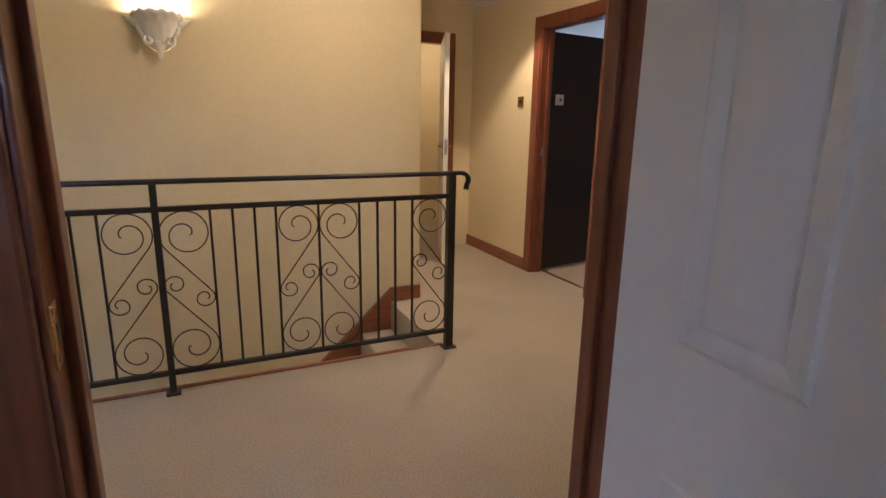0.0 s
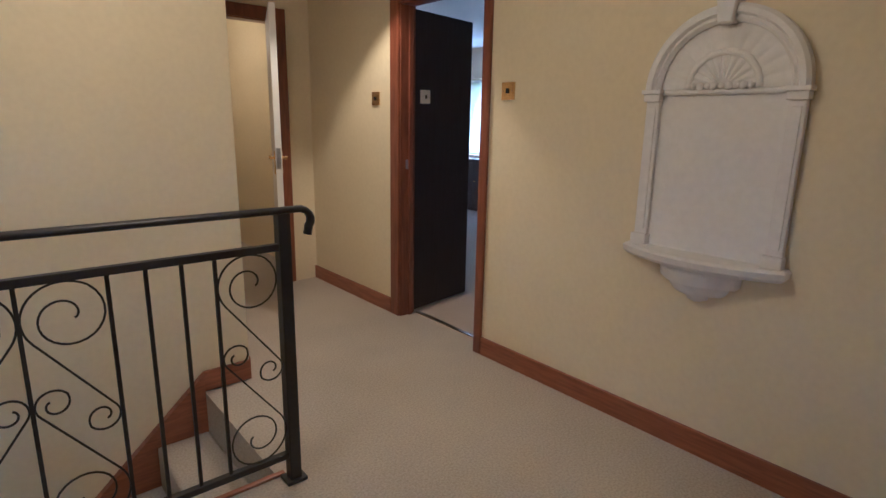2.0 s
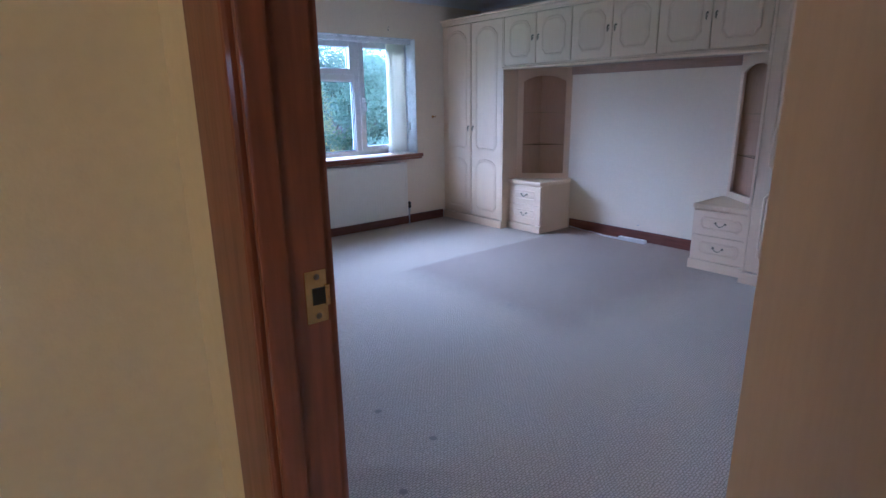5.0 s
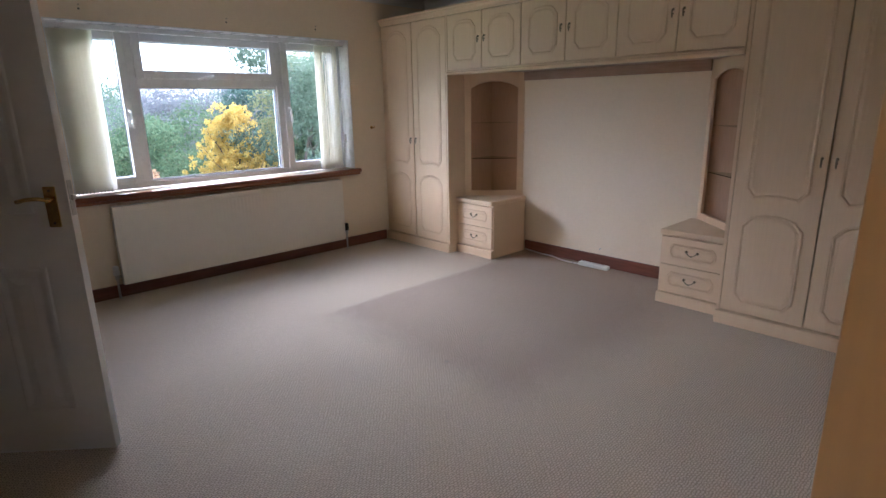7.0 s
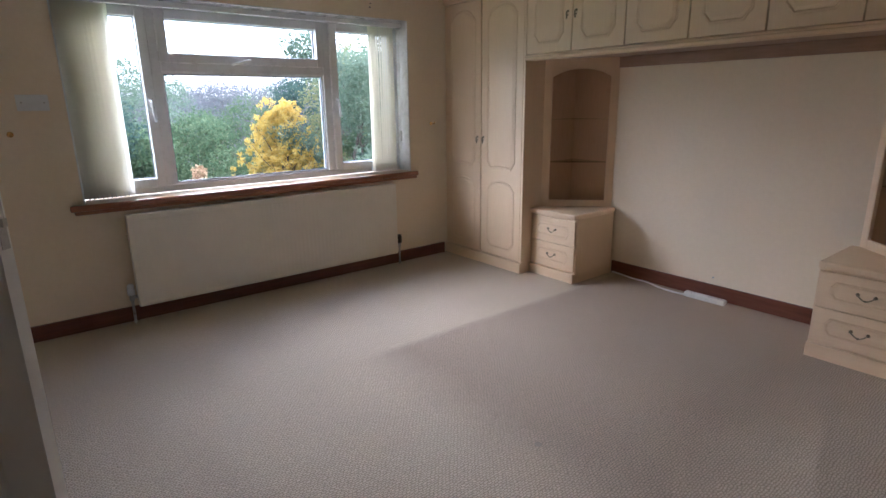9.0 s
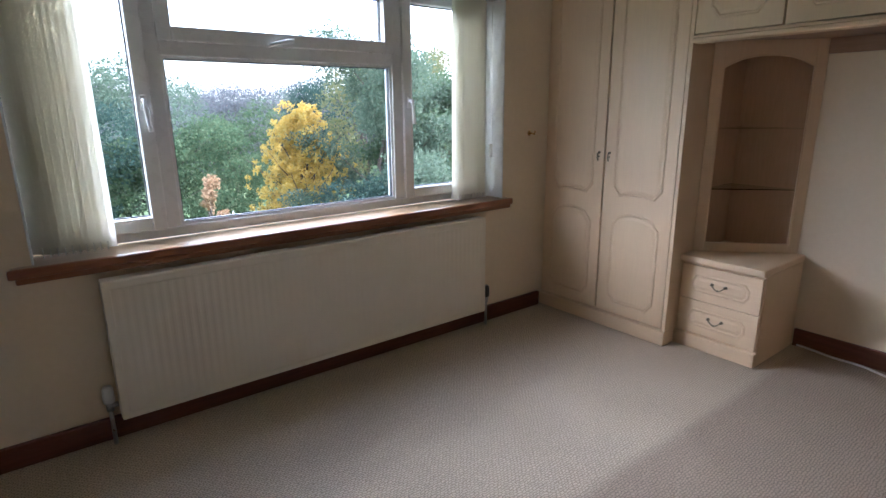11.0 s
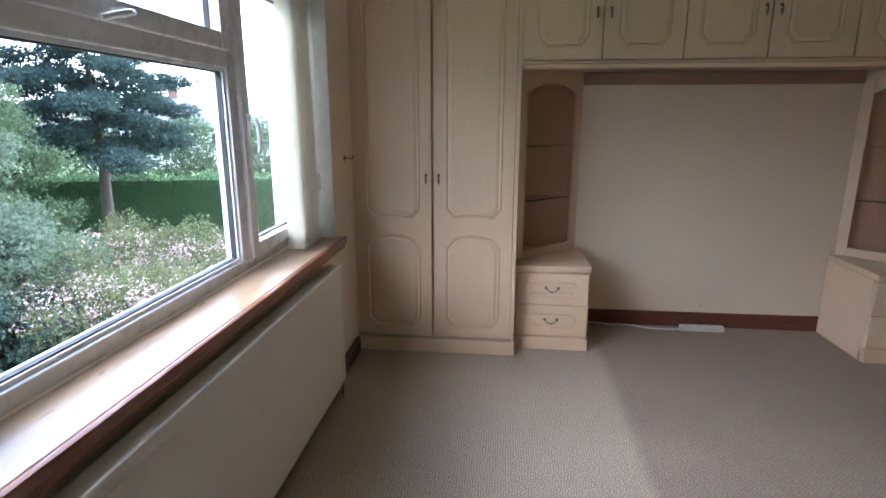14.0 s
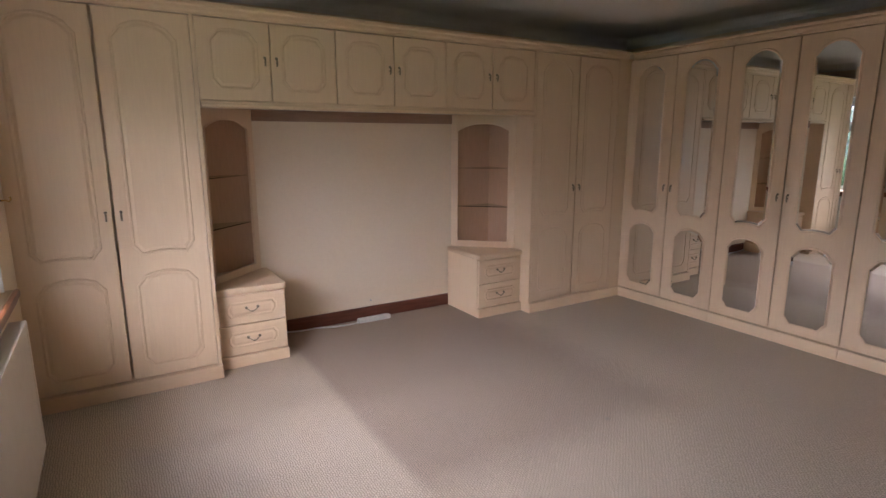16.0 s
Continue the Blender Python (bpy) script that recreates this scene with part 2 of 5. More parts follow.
M_MIRROR = bpy.data.materials.new("silvered_mirror")
M_MIRROR.use_nodes = True
for key, value in (("Base Color", (0.88, 0.89, 0.88, 1)), ("Metallic", 1.0), ("Roughness", 0.015)):
    M_MIRROR.node_tree.nodes["Principled BSDF"].inputs[key].default_value = value
M_LAWN = mat("damp_lawn", (0.07, 0.12, 0.03), (0.10, 0.13, 0.04), scale=30, rough=0.9, bump=0.8, bscale=60, blotch=0.35)
M_BARK = mat("grey_brown_bark", (0.10, 0.075, 0.055), (0.05, 0.04, 0.03), scale=14, rough=0.9, bump=0.8, bscale=30, stretch=(3, 3, 0.6))
M_SLATE = mat("blue_grey_roof_tiles", (0.16, 0.17, 0.20), (0.11, 0.12, 0.14), scale=20, rough=0.7, bump=0.4, bscale=12)
M_REDTILE = mat("weathered_red_roof_tiles", (0.28, 0.15, 0.11), (0.2, 0.11, 0.09), scale=20, rough=0.8, bump=0.4, bscale=12)
M_RENDERED = mat("pale_rendered_wall", (0.6, 0.57, 0.52), rough=0.85, scale=8)
M_HILL = mat("distant_woodland", (0.10, 0.105, 0.115), (0.07, 0.075, 0.075), scale=0.4, rough=1.0, bump=0.5, bscale=0.8)


# ---- mesh helpers ----
def box(bm, x0, x1, y0, y1, z0, z1, bevel=0.0):
    r = bmesh.ops.create_cube(bm, size=1.0)
    bmesh.ops.scale(bm, vec=(x1 - x0, y1 - y0, z1 - z0), verts=r["verts"])
    bmesh.ops.translate(bm, vec=((x0 + x1) / 2, (y0 + y1) / 2, (z0 + z1) / 2), verts=r["verts"])
    if bevel:
        edges = list({e for v in r["verts"] for e in v.link_edges})
        bmesh.ops.bevel(bm, geom=edges, offset=bevel, segments=2, affect="EDGES", profile=0.6)
    return bm


def boxed(x0, x1, y0, y1, z0, z1, bevel=0.0):
    return box(bmesh.new(), x0, x1, y0, y1, z0, z1, bevel)


def finish(name, bm, material, smooth=False):
    bmesh.ops.recalc_face_normals(bm, faces=bm.faces)
    me = bpy.data.meshes.new(name)
    bm.to_mesh(me)
    bm.free()
    me.materials.append(material)
    if smooth:
        for p in me.polygons:
            p.use_smooth = True
    return new(name, me)


def structure(name, bm, material, label="", category="", smooth=False):
    return tagged(finish(name, bm, material, smooth), label, category, kind="structure")


def thing(name, at, label, category, group="", kind=""):
    ob = new(name)
    ob.empty_display_size = 0.05
    ob.location = at
    return tagged(ob, label, category, group, kind)


def part(name, bm, material, parent, label="", smooth=False):
    """Links a bmesh, drawn in world places, as one mesh under a thing or a part."""
    ob = finish(name, bm, material, smooth)
    m = Matrix.Identity(4)
    p = parent
    while p:
        m = p.matrix_basis @ m if p.parent is None else p.matrix_parent_inverse @ p.matrix_basis @ m
        p = p.parent
    ob.parent = parent
    ob.matrix_parent_inverse = m.inverted()
    return tagged(ob, label)


def tube(bm, points, radius, sides=8, closed=False, flat=1.0):
    """Sweeps a round section along a line of points. flat squeezes it along the world's y."""
    pts = [Vector(p) for p in points]
    rings = []
    up = Vector((0, 0, 1))
    n = len(pts)
    side = None
    for i, p in enumerate(pts):
        a = pts[(i - 1) % n] if closed or i else p
        c = pts[(i + 1) % n] if closed or i < n - 1 else p
        d = (c - a).normalized()
        if side is None:
            side = d.cross(up if abs(d.z) < 0.95 else Vector((0, 1, 0))).normalized()
        side = (side - d * side.dot(d)).normalized()
        other = d.cross(side)
        rings.append([bm.verts.new(p + radius * (math.cos(q) * side + math.sin(q) * other)) for q in (2 * math.pi * k / sides for k in range(sides))])
    for i in range(n if closed else n - 1):
        r, s = rings[i], rings[(i + 1) % n]
        for k in range(sides):
            bm.faces.new((r[k], r[(k + 1) % sides], s[(k + 1) % sides], s[k]))
    if not closed:
        bm.faces.new(rings[0][::-1])
        bm.faces.new(rings[-1])
    return bm


def lathe(bm, profile, centre, axis="z", sides=16, arc=(0, 2 * math.pi)):
    """Turns a profile of (radius, height) about an axis through centre."""
    full = abs(arc[1] - arc[0] - 2 * math.pi) < 1e-6
    count = sides if full else sides + 1
    cols = []
    for k in range(count):
        q = arc[0] + (arc[1] - arc[0]) * k / sides
        col = []
        for r, h in profile:
            u, v = r * math.cos(q), r * math.sin(q)
            col.append(bm.verts.new(Vector(centre) + Vector({"z": (u, v, h), "x": (h, u, v), "y": (u, h, v)}[axis])))
        cols.append(col)
    for k in range(sides):
        c, d = cols[k], cols[(k + 1) % count]
        for i in range(len(profile) - 1):
            bm.faces.new((c[i], d[i], d[i + 1], c[i + 1]))
    bmesh.ops.remove_doubles(bm, verts=bm.verts, dist=1e-5)
    return bm


def inset(path, d):
    """A closed 2D path moved inwards by d (counter-clockwise paths)."""
    out, n = [], len(path)
    for i in range(n):
        p, a, c = Vector(path[i]), Vector(path[i - 1]), Vector(path[(i + 1) % n])
        e, f = (p - a).normalized(), (c - p).normalized()
        m = Vector((-e.y, e.x)) + Vector((-f.y, f.x))
        m = m / max(0.5, m.length_squared / 2) if m.length > 1e-6 else Vector((0, 0))
        out.append(p + m * d)
    return out


def loft(bm, path, steps, place):
    """Rings of the path at each (inset, height), bridged, the last one filled. place turns (u, v, height) into the world."""
    rings = []
    for d, h in steps:
        rings.append([bm.verts.new(place(p.x, p.y, h)) for p in inset(path, d)])
    n = len(path)
    for r, s in zip(rings, rings[1:]):
        for i in range(n):
            bm.faces.new((r[i], r[(i + 1) % n], s[(i + 1) % n], s[i]))
    bm.faces.new(rings[-1])
    return bm


def shaped_panel(u0, u1, v0, v1, rise_top=0.0, rise_bottom=0.0, notch=0.035, step=0.012):
    """The outline of a routed cupboard panel: bowed top or bottom, stepped and cut corners. Counter-clockwise."""
    w = u1 - u0

    def bow(a, c, v, rise):
        return [(a + (c - a) * k / 8, v + rise * (1 - (2 * k / 8 - 1) ** 2)) for k in range(9)]

    n, s = notch, step
    pts = [(u0, v1 - n - s), (u0, v0 + n + s), (u0 + s, v0 + n)]
    pts += bow(u0 + n, u1 - n, v0 + s * 0.3, rise_bottom)
    pts += [(u1 - s, v0 + n), (u1, v0 + n + s), (u1, v1 - n - s), (u1 - s, v1 - n)]
    pts += bow(u1 - n, u0 + n, v1 - s * 0.3, rise_top)
    pts += [(u0 + s, v1 - n)]
    return pts


def wall(name, axis, p0, p1, a0, a1, z0, z1, holes, material, label, category="wall"):
    """A wall between p0 and p1 across axis, from a0 to a1 along it, with openings (from, to, bottom, top)."""
    bm = bmesh.new()

    def piece(s, e, lo, hi):
        if e - s > 1e-4 and hi - lo > 1e-4:
            box(bm, *((p0, p1, s, e) if axis == "x" else (s, e, p0, p1)), lo, hi)

    at = a0
    for s, e, lo, hi in sorted(holes):
        piece(at, s, z0, z1)
        piece(s, e, z0, lo)
        piece(s, e, hi, z1)
        at = e
    piece(at, a1, z0, z1)
    return structure(name, bm, material, label, category)


# ---- the setting ----
CEIL = 2.4
LS0, LS1 = 0.65, 0.73          # wall between landing and bedroom
NX0, NX1 = 2.655, 2.755        # wall with the plaster niche
SY = 3.57                      # wall above the stairs
EX = 6.592                     # window wall, inner face
BY = -3.73                     # wall behind the bed
BX = 1.56                      # wall behind the mirrored wardrobes
HEAD = 2.02

bm = boxed(-1.9, NX1, LS0 + 0.06, 2.72, -0.25, 0)
box(bm, 1.27, NX1, 2.72, SY, -0.25, 0)
box(bm, 1.5, NX1, SY, 5.12, -0.25, 0)
structure("floor_landing", bm, M_TWIST, "beige cut-pile carpet on the landing floor", "carpet")
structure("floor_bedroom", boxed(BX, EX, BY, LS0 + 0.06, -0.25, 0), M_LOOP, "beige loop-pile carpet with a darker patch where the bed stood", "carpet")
structure("floor_start_room", boxed(-1.3, BX - 0.1, -1.6, LS0 + 0.06, -0.25, 0), M_TWIST, "beige cut-pile carpet of the room by the landing", "carpet")
structure("floor_side_room", boxed(NX1, EX, LS0 + 0.06, 8.4, -0.25, 0), M_LOOP, "beige carpet of the room behind the dark door", "carpet")
structure("floor_far_room", boxed(0.6, NX1, 5.12, 7.6, -0.25, 0), M_TWIST, "beige carpet beyond the far white door", "carpet")
structure("floor_hall", boxed(-1.9, 1.27, 2.6, SY + 0.1, -2.8, -2.6), M_TWIST, "carpet of the hall under the stairs", "carpet")

wall("wall_landing_south", "y", LS0, LS1, -1.9, EX, 0, CEIL, [(-0.14, 0.705, 0, HEAD), (1.55, 2.37, 0, HEAD), (4.17, 4.97, 0, HEAD)], M_WALL, "cream painted wall with the door openings of the rooms")
wall("wall_bedroom_north", "y", LS0 - 0.006, LS0, BX, EX, 0, CEIL, [(1.53, 2.39, 0, HEAD), (4.17, 4.97, 0, HEAD)], M_BEDWALL, "pale cream skim on the bedroom wall beside the doors")
wall("wall_niche", "x", NX0, NX1, LS1, 8.4, 0, CEIL, [(3.085, 3.87, 0, HEAD)], M_WALL, "cream painted wall with the plaster niche and dark doorway")
wall("wall_stairs", "y", SY, SY + 0.1, -1.9, 1.5, -2.8, CEIL, [], M_WALL, "tall cream painted wall above the stairs")
wall("wall_corridor_west", "x", 1.4, 1.5, SY + 0.1, 5.05, 0, CEIL, [], M_WALL, "cream corridor wall")
wall("wall_corridor_end", "y", 5.05, 5.15, 0.6, NX0, 0, CEIL, [(1.62, 2.39, 0, HEAD)], M_WALL, "cream wall with the far white door")
# Its opening is unseen, added so that daylight reaches the niche wall.
wall("wall_landing_west", "x", -2.0, -1.9, LS0, SY + 0.1, -2.8, CEIL, [(1.6, 1.98, 1.2, 1.7)], M_WALL, "cream landing wall with an added unseen opening for daylight")
wall("wall_stairwell_side", "y", 2.62, 2.72, -1.9, 1.27, -2.8, -0.25, [], M_WALL, "cream side of the stairwell under the landing")
wall("wall_start_room_west", "x", -1.4, -1.3, -1.7, LS0, 0, CEIL, [], M_BEDWALL, "pale wall of the first room")
# The small opening is unseen, added to let daylight onto the open door.
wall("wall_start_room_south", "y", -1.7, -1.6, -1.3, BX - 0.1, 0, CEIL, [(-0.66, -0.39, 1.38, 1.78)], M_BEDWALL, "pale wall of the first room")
wall("wall_bedroom_west", "x", BX - 0.1, BX, BY - 0.1, LS0, 0, CEIL, [], M_BEDWALL, "pale cream wall behind the mirrored wardrobes")
wall("wall_bedroom_south", "y", BY - 0.1, BY, BX, EX, 0, CEIL, [], M_BEDWALL, "pale cream wall behind the missing bed")
WY0, WY1, WZ0, WZ1 = -2.755, -0.40, 0.765, 1.955
wall("wall_window", "x", EX, 6.9, BY - 0.1, 8.5, 0, CEIL, [(WY0, WY1, WZ0, WZ1), (5.9, 7.9, 0.8, 1.95)], M_BEDWALL, "pale cream outer wall with the windows")
wall("wall_side_room_south", "y", 2.6, 2.7, NX1, EX, 0, CEIL, [], M_BEDWALL, "pale wall of the side room")
wall("wall_side_room_north", "y", 8.4, 8.5, NX1, EX, 0, CEIL, [], M_BEDWALL, "pale wall of the side room")
wall("wall_far_room_north", "y", 7.6, 7.7, 0.6, NX0, 0, CEIL, [], M_WALL, "cream wall beyond the far door")
wall("wall_far_room_west", "x", 1.45, 1.55, 5.15, 7.6, 0, CEIL, [], M_WALL, "cream wall beyond the far door")
structure("wall_outer_skirt", boxed(6.62, 6.9, BY - 0.1, 8.5, -2.8, 0), M_RENDERED, "rendered outer wall below the windows", "wall")
structure("ceiling_bedroom", boxed(BX - 0.1, 6.9, BY - 0.1, LS0, CEIL, CEIL + 0.15), M_CEIL, "white painted bedroom ceiling", "ceiling")
structure("ceiling_landing", boxed(-2.0, NX1, LS0, 8.5, CEIL, CEIL + 0.15), M_CEIL, "white painted landing ceiling", "ceiling")
structure("ceiling_start_room", boxed(-1.4, BX - 0.1, -1.7, LS0, CEIL, CEIL + 0.15), M_CEIL, "white painted ceiling of the first room", "ceiling")
structure("ceiling_side_room", boxed(NX1, 6.9, LS0, 8.5, CEIL, CEIL + 0.15), M_CEIL, "white painted ceiling of the side room", "ceiling")


def coving(name, pts):
    """A quarter-round strip between wall and ceiling: pts are (x, y, inward x, inward y)."""
    bm = bmesh.new()
    cols = []
    for x, y, nx, ny in pts:
        cols.append([bm.verts.new((x + nx * a, y + ny * a, CEIL - b)) for a, b in [(0, 0), (0, 0.09)] + [(0.09 - 0.09 * math.cos(q), 0.09 - 0.09 * math.sin(q)) for q in (0.3, 0.6, 0.9, 1.2)] + [(0.09, 0)]])
    for c, d in zip(cols, cols[1:]):
        k = len(c)
        for i in range(k):
            bm.faces.new((c[i], c[(i + 1) % k], d[(i + 1) % k], d[i]))
    return structure(name, bm, M_CEIL, "white plaster coving along the ceiling", "coving")


coving("trim_coving_window", [(EX, LS0 - 0.01, -1, -1), (EX, BY, -1, 1)])
coving("trim_coving_bed", [(EX, BY, -1, 1), (BX, BY, 1, 1)])
coving("trim_coving_west", [(BX, BY, 1, 1), (BX, LS0 - 0.01, 1, -1)])
coving("trim_coving_niche", [(NX0, LS1, -1, 1), (NX0, 5.05, -1, -1)])


def board(name, x0, x1, y0, y1, z0, z1, material, label="varnished red-brown wooden skirting board", category="skirting board"):
    return structure(name, boxed(x0, x1, y0, y1, z0, z1, 0.004), material, label, category)


SK = 0.105
board("baseboard_niche", NX0 - 0.016, NX0, LS1, 3.048, 0, SK, M_WOODH)
board("baseboard_corridor", NX0 - 0.016, NX0, 3.945, 5.05, 0, SK, M_WOODH)
board("baseboard_landing_south", 0.74, 1.47, LS1, LS1 + 0.016, 0, SK, M_WOODH)
board("baseboard_stair_top", 1.27, 1.5, SY - 0.022, SY, 0.005, SK, M_WOODH)
board("baseboard_corridor_west", 1.5, 1.516, SY + 0.02, 5.05, 0, SK, M_WOODH)
board("baseboard_far_room", 1.55, 1.566, 5.15, 7.6, 0, SK, M_WOODH)
board("baseboard_window", EX - 0.022, EX, -3.1, LS0 - 0.01, 0, 0.095, M_SKIRT, "dark mahogany skirting board under the window")
board("baseboard_bed", 3.67, 5.22, BY, BY + 0.016, 0, 0.10, M_SKIRT, "dark mahogany skirting board behind the missing bed")
board("baseboard_side_room", NX1, EX - 0.3, 8.384, 8.4, 0, 0.12, M_SKIRT, "dark mahogany skirting board of the side room")


def door_case(name, axis, p0, p1, a0, a1, label, step=0.0, material=M_WOOD, near=0.07):
    """Lining and architraves round an opening a0..a1 in a wall p0..p1. step adds a second moulded band outside."""
    root = thing(name, ((a0 + a1) / 2, (p0 + p1) / 2, 0) if axis == "y" else ((p0 + p1) / 2, (a0 + a1) / 2, 0), label, "door frame", kind="structure")

    def bit(nm, s, e, q0, q1, z0, z1, bev=0.004):
        part(nm, boxed(*((s, e, q0, q1) if axis == "y" else (q0, q1, s, e)), z0, z1, bev), material, root)

    t, w, out = 0.03, 0.07, 0.018
    for s, e, o in ((a0, a0 + t, a0 - near), (a1 - t, a1, a1 + w)):
        bit("lining", s, e, p0 - 0.004, p1 + 0.004, 0, HEAD)
        bit("stop", e if s == a0 else s - 0.012, e + 0.012 if s == a0 else s, p0 + 0.055, p0 + 0.09, 0, HEAD - t)
        lo, hi = min(o, s + 0.012 if s == a0 else s), max(o, e - 0.012 if s == a1 - t else e)
        for q0, q1 in ((p0 - out, p0), (p1, p1 + out)):
            bit("architrave", lo + (0.008 if s != a0 else 0), hi - (0.008 if s == a0 else 0), q0, q1, 0, HEAD + w, 0.006)
        if step:
            lo2, hi2 = (o - step, o) if s == a0 else (o, o + step)
            bit("moulding", lo2, hi2, p1, p1 + out * 0.5, 0, HEAD + w, 0.004)
    bit("head_lining", a0 + t, a1 - t, p0 - 0.004, p1 + 0.004, HEAD - t, HEAD)
    for q0, q1 in ((p0 - out, p0), (p1, p1 + out)):
        bit("head_architrave", a0 + 0.02, a1 - 0.02, q0 + 0.001, q1 - 0.001, HEAD - 0.02, HEAD + w, 0.006)
    return root


case_a = door_case("door_1", "y", LS0, LS1, -0.14, 0.705, "varnished red-brown wooden door frame of the first room")
case_b = door_case("door_2", "y", LS0, LS1, 1.55, 2.37, "varnished red-brown wooden door frame of the bedroom", step=0.07)
case_c = door_case("door_3", "x", NX0, NX1, 3.085, 3.87, "varnished red-brown wooden frame round the dark door", near=0.035)
case_d = door_case("door_4", "y", 5.05, 5.15, 1.62, 2.39, "varnished red-brown wooden frame of the far door")
case_e = door_case("door_5", "y", LS0, LS1, 4.17, 4.97, "white painted frame of the side door", material=M_WHITE)


def strike(x, y, z, facing, parent):
    """A brass striking plate let into a lining that faces along x (-1 or 1)."""
    bm = boxed(*sorted((x, x + 0.002 * facing)), y - 0.017, y + 0.014, z - 0.036, z + 0.036, 0.0005)
    p = part("strike_plate", bm, M_BRASS, parent, "polished brass striking plate")
    part("latch_hole", boxed(*sorted((x + 0.0005 * facing, x + 0.0032 * facing)), y - 0.017, y + 0.004, z - 0.011, z + 0.012), M_BLACK, p, "dark latch hole")
    for dz in (-0.027, 0.027):
        part("screw", lathe(bmesh.new(), [(0.0, 0.003 * facing), (0.004, 0.0028 * facing), (0.0045, 0.0015 * facing)], (x, y - 0.003, z + dz), "x", 8), M_ANTIQUE, p)
    bm = tube(bmesh.new(), [(x + 0.001 * facing, y - 0.017, z - 0.014 + 0.028 * q) for q in (0, 0.5, 1)], 0.004, 6)
    part("lip", bm, M_BRASS, p)


strike(2.34, 0.668, 1.065, -1, case_b)
strike(-0.11, 0.668, 1.065, 1, case_a)
tagged(part("strike_plate", boxed(2.69, 2.712, 3.838, 3.84, 1.0, 1.06), M_CHROME, case_c), "dull chrome striking plate")


# ---- doors ----
def panel_door(name, length, label, group="", material=M_WHITE, handles=True, grooves=True, z1=1.985):
    """A leaf hung at its own origin, reaching along +x, 40 mm thick, with four moulded panels on both faces and lever handles."""
    root = thing(name, (0, 0, 0), label, "door", group)
    part("leaf", boxed(0, length, -0.02, 0.02, 0.012, z1, 0.002), material, root)
    if grooves:
        w = (length - 0.35) / 2
        for face in (-1, 1):
            for u0 in (0.125, 0.225 + w):
                for v0, v1 in ((0.2, 0.80), (1.0, 1.86)):
                    path = [(u0 + w, v0), (u0 + w, v1), (u0, v1), (u0, v0)]
                    steps = [(0, 0.0), (0.008, 0.004), (0.018, 0.004), (0.036, 0.0005), (0.042, 0.0005), (0.07, 0.0035)]
                    bm = loft(bmesh.new(), path, steps, lambda u, v, h, f=face: (u, f * (0.0195 + h), v))
                    part("panel", bm, material, root)
    if handles:
        for face in (-1, 1):
            u = length - 0.06
            pl = part("backplate", boxed(u - 0.021, u + 0.021, *sorted((face * 0.02, face * 0.026)), 0.95, 1.1, 0.002), M_BRASS, root, "polished brass lever backplate")
            bm = lathe(bmesh.new(), [(0.0, 0.052 * face), (0.0085, 0.05 * face), (0.009, 0.026 * face)], (u, 0, 1.055), "y", 12)
            tube(bm, [(u, face * 0.05, 1.055), (u - 0.03, face * 0.053, 1.06), (u - 0.07, face * 0.053, 1.058), (u - 0.105, face * 0.05, 1.05)], 0.0075, 8)
            part("lever", bm, M_BRASS, pl, "polished brass lever", True)
            for dz in (0.965, 1.085):
                part("screw", lathe(bmesh.new(), [(0, 0.0285 * face), (0.004, 0.0275 * face), (0.0045, 0.026 * face)], (u, 0, dz), "y", 8), M_ANTIQUE, pl)
        part("latch_plate", boxed(length - 0.0005, length + 0.002, -0.012, 0.012, 0.99, 1.12), M_CHROME, root, "dull metal latch plate")
        part("latch", boxed(length + 0.002, length + 0.012, -0.007, 0.007, 1.045, 1.067, 0.002), M_CHROME, root)
    return root


leaf_a = panel_door("panelled_door", 0.735, "white moulded panel door standing open into the first room")
leaf_a.matrix_basis = pose(0.657, 0.625, 0, 0, 0, -93)
leaf_d = copy_thing(leaf_a, pose(2.32, 5.02, 0, 0, 0, -111.5))
tagged(leaf_d, "white moulded panel door standing open into the corridor")
leaf_e = copy_thing(leaf_a, pose(4.935, 0.52, 0, 0, 0, -130))
tagged(leaf_e, "white moulded panel door with brass lever standing half open")
leaf_c = panel_door("dark_door", 0.60, "very dark stained flush door standing open", material=M_DARKDOOR, handles=False, grooves=False)
leaf_c.matrix_basis = pose(2.765, 3.885, 0, 0, 0, 9)
for x0, x1, y0, y1, nm in ((1.58, 2.34, 0.62, 0.655, "threshold_strip"), (2.78, 2.81, 3.15, 3.84, "threshold_strip")):
    structure(nm, boxed(x0, x1, y0, y1, 0.0, 0.006, 0.002), M_ANTIQUE, "worn brass carpet strip in a doorway", "threshold strip")


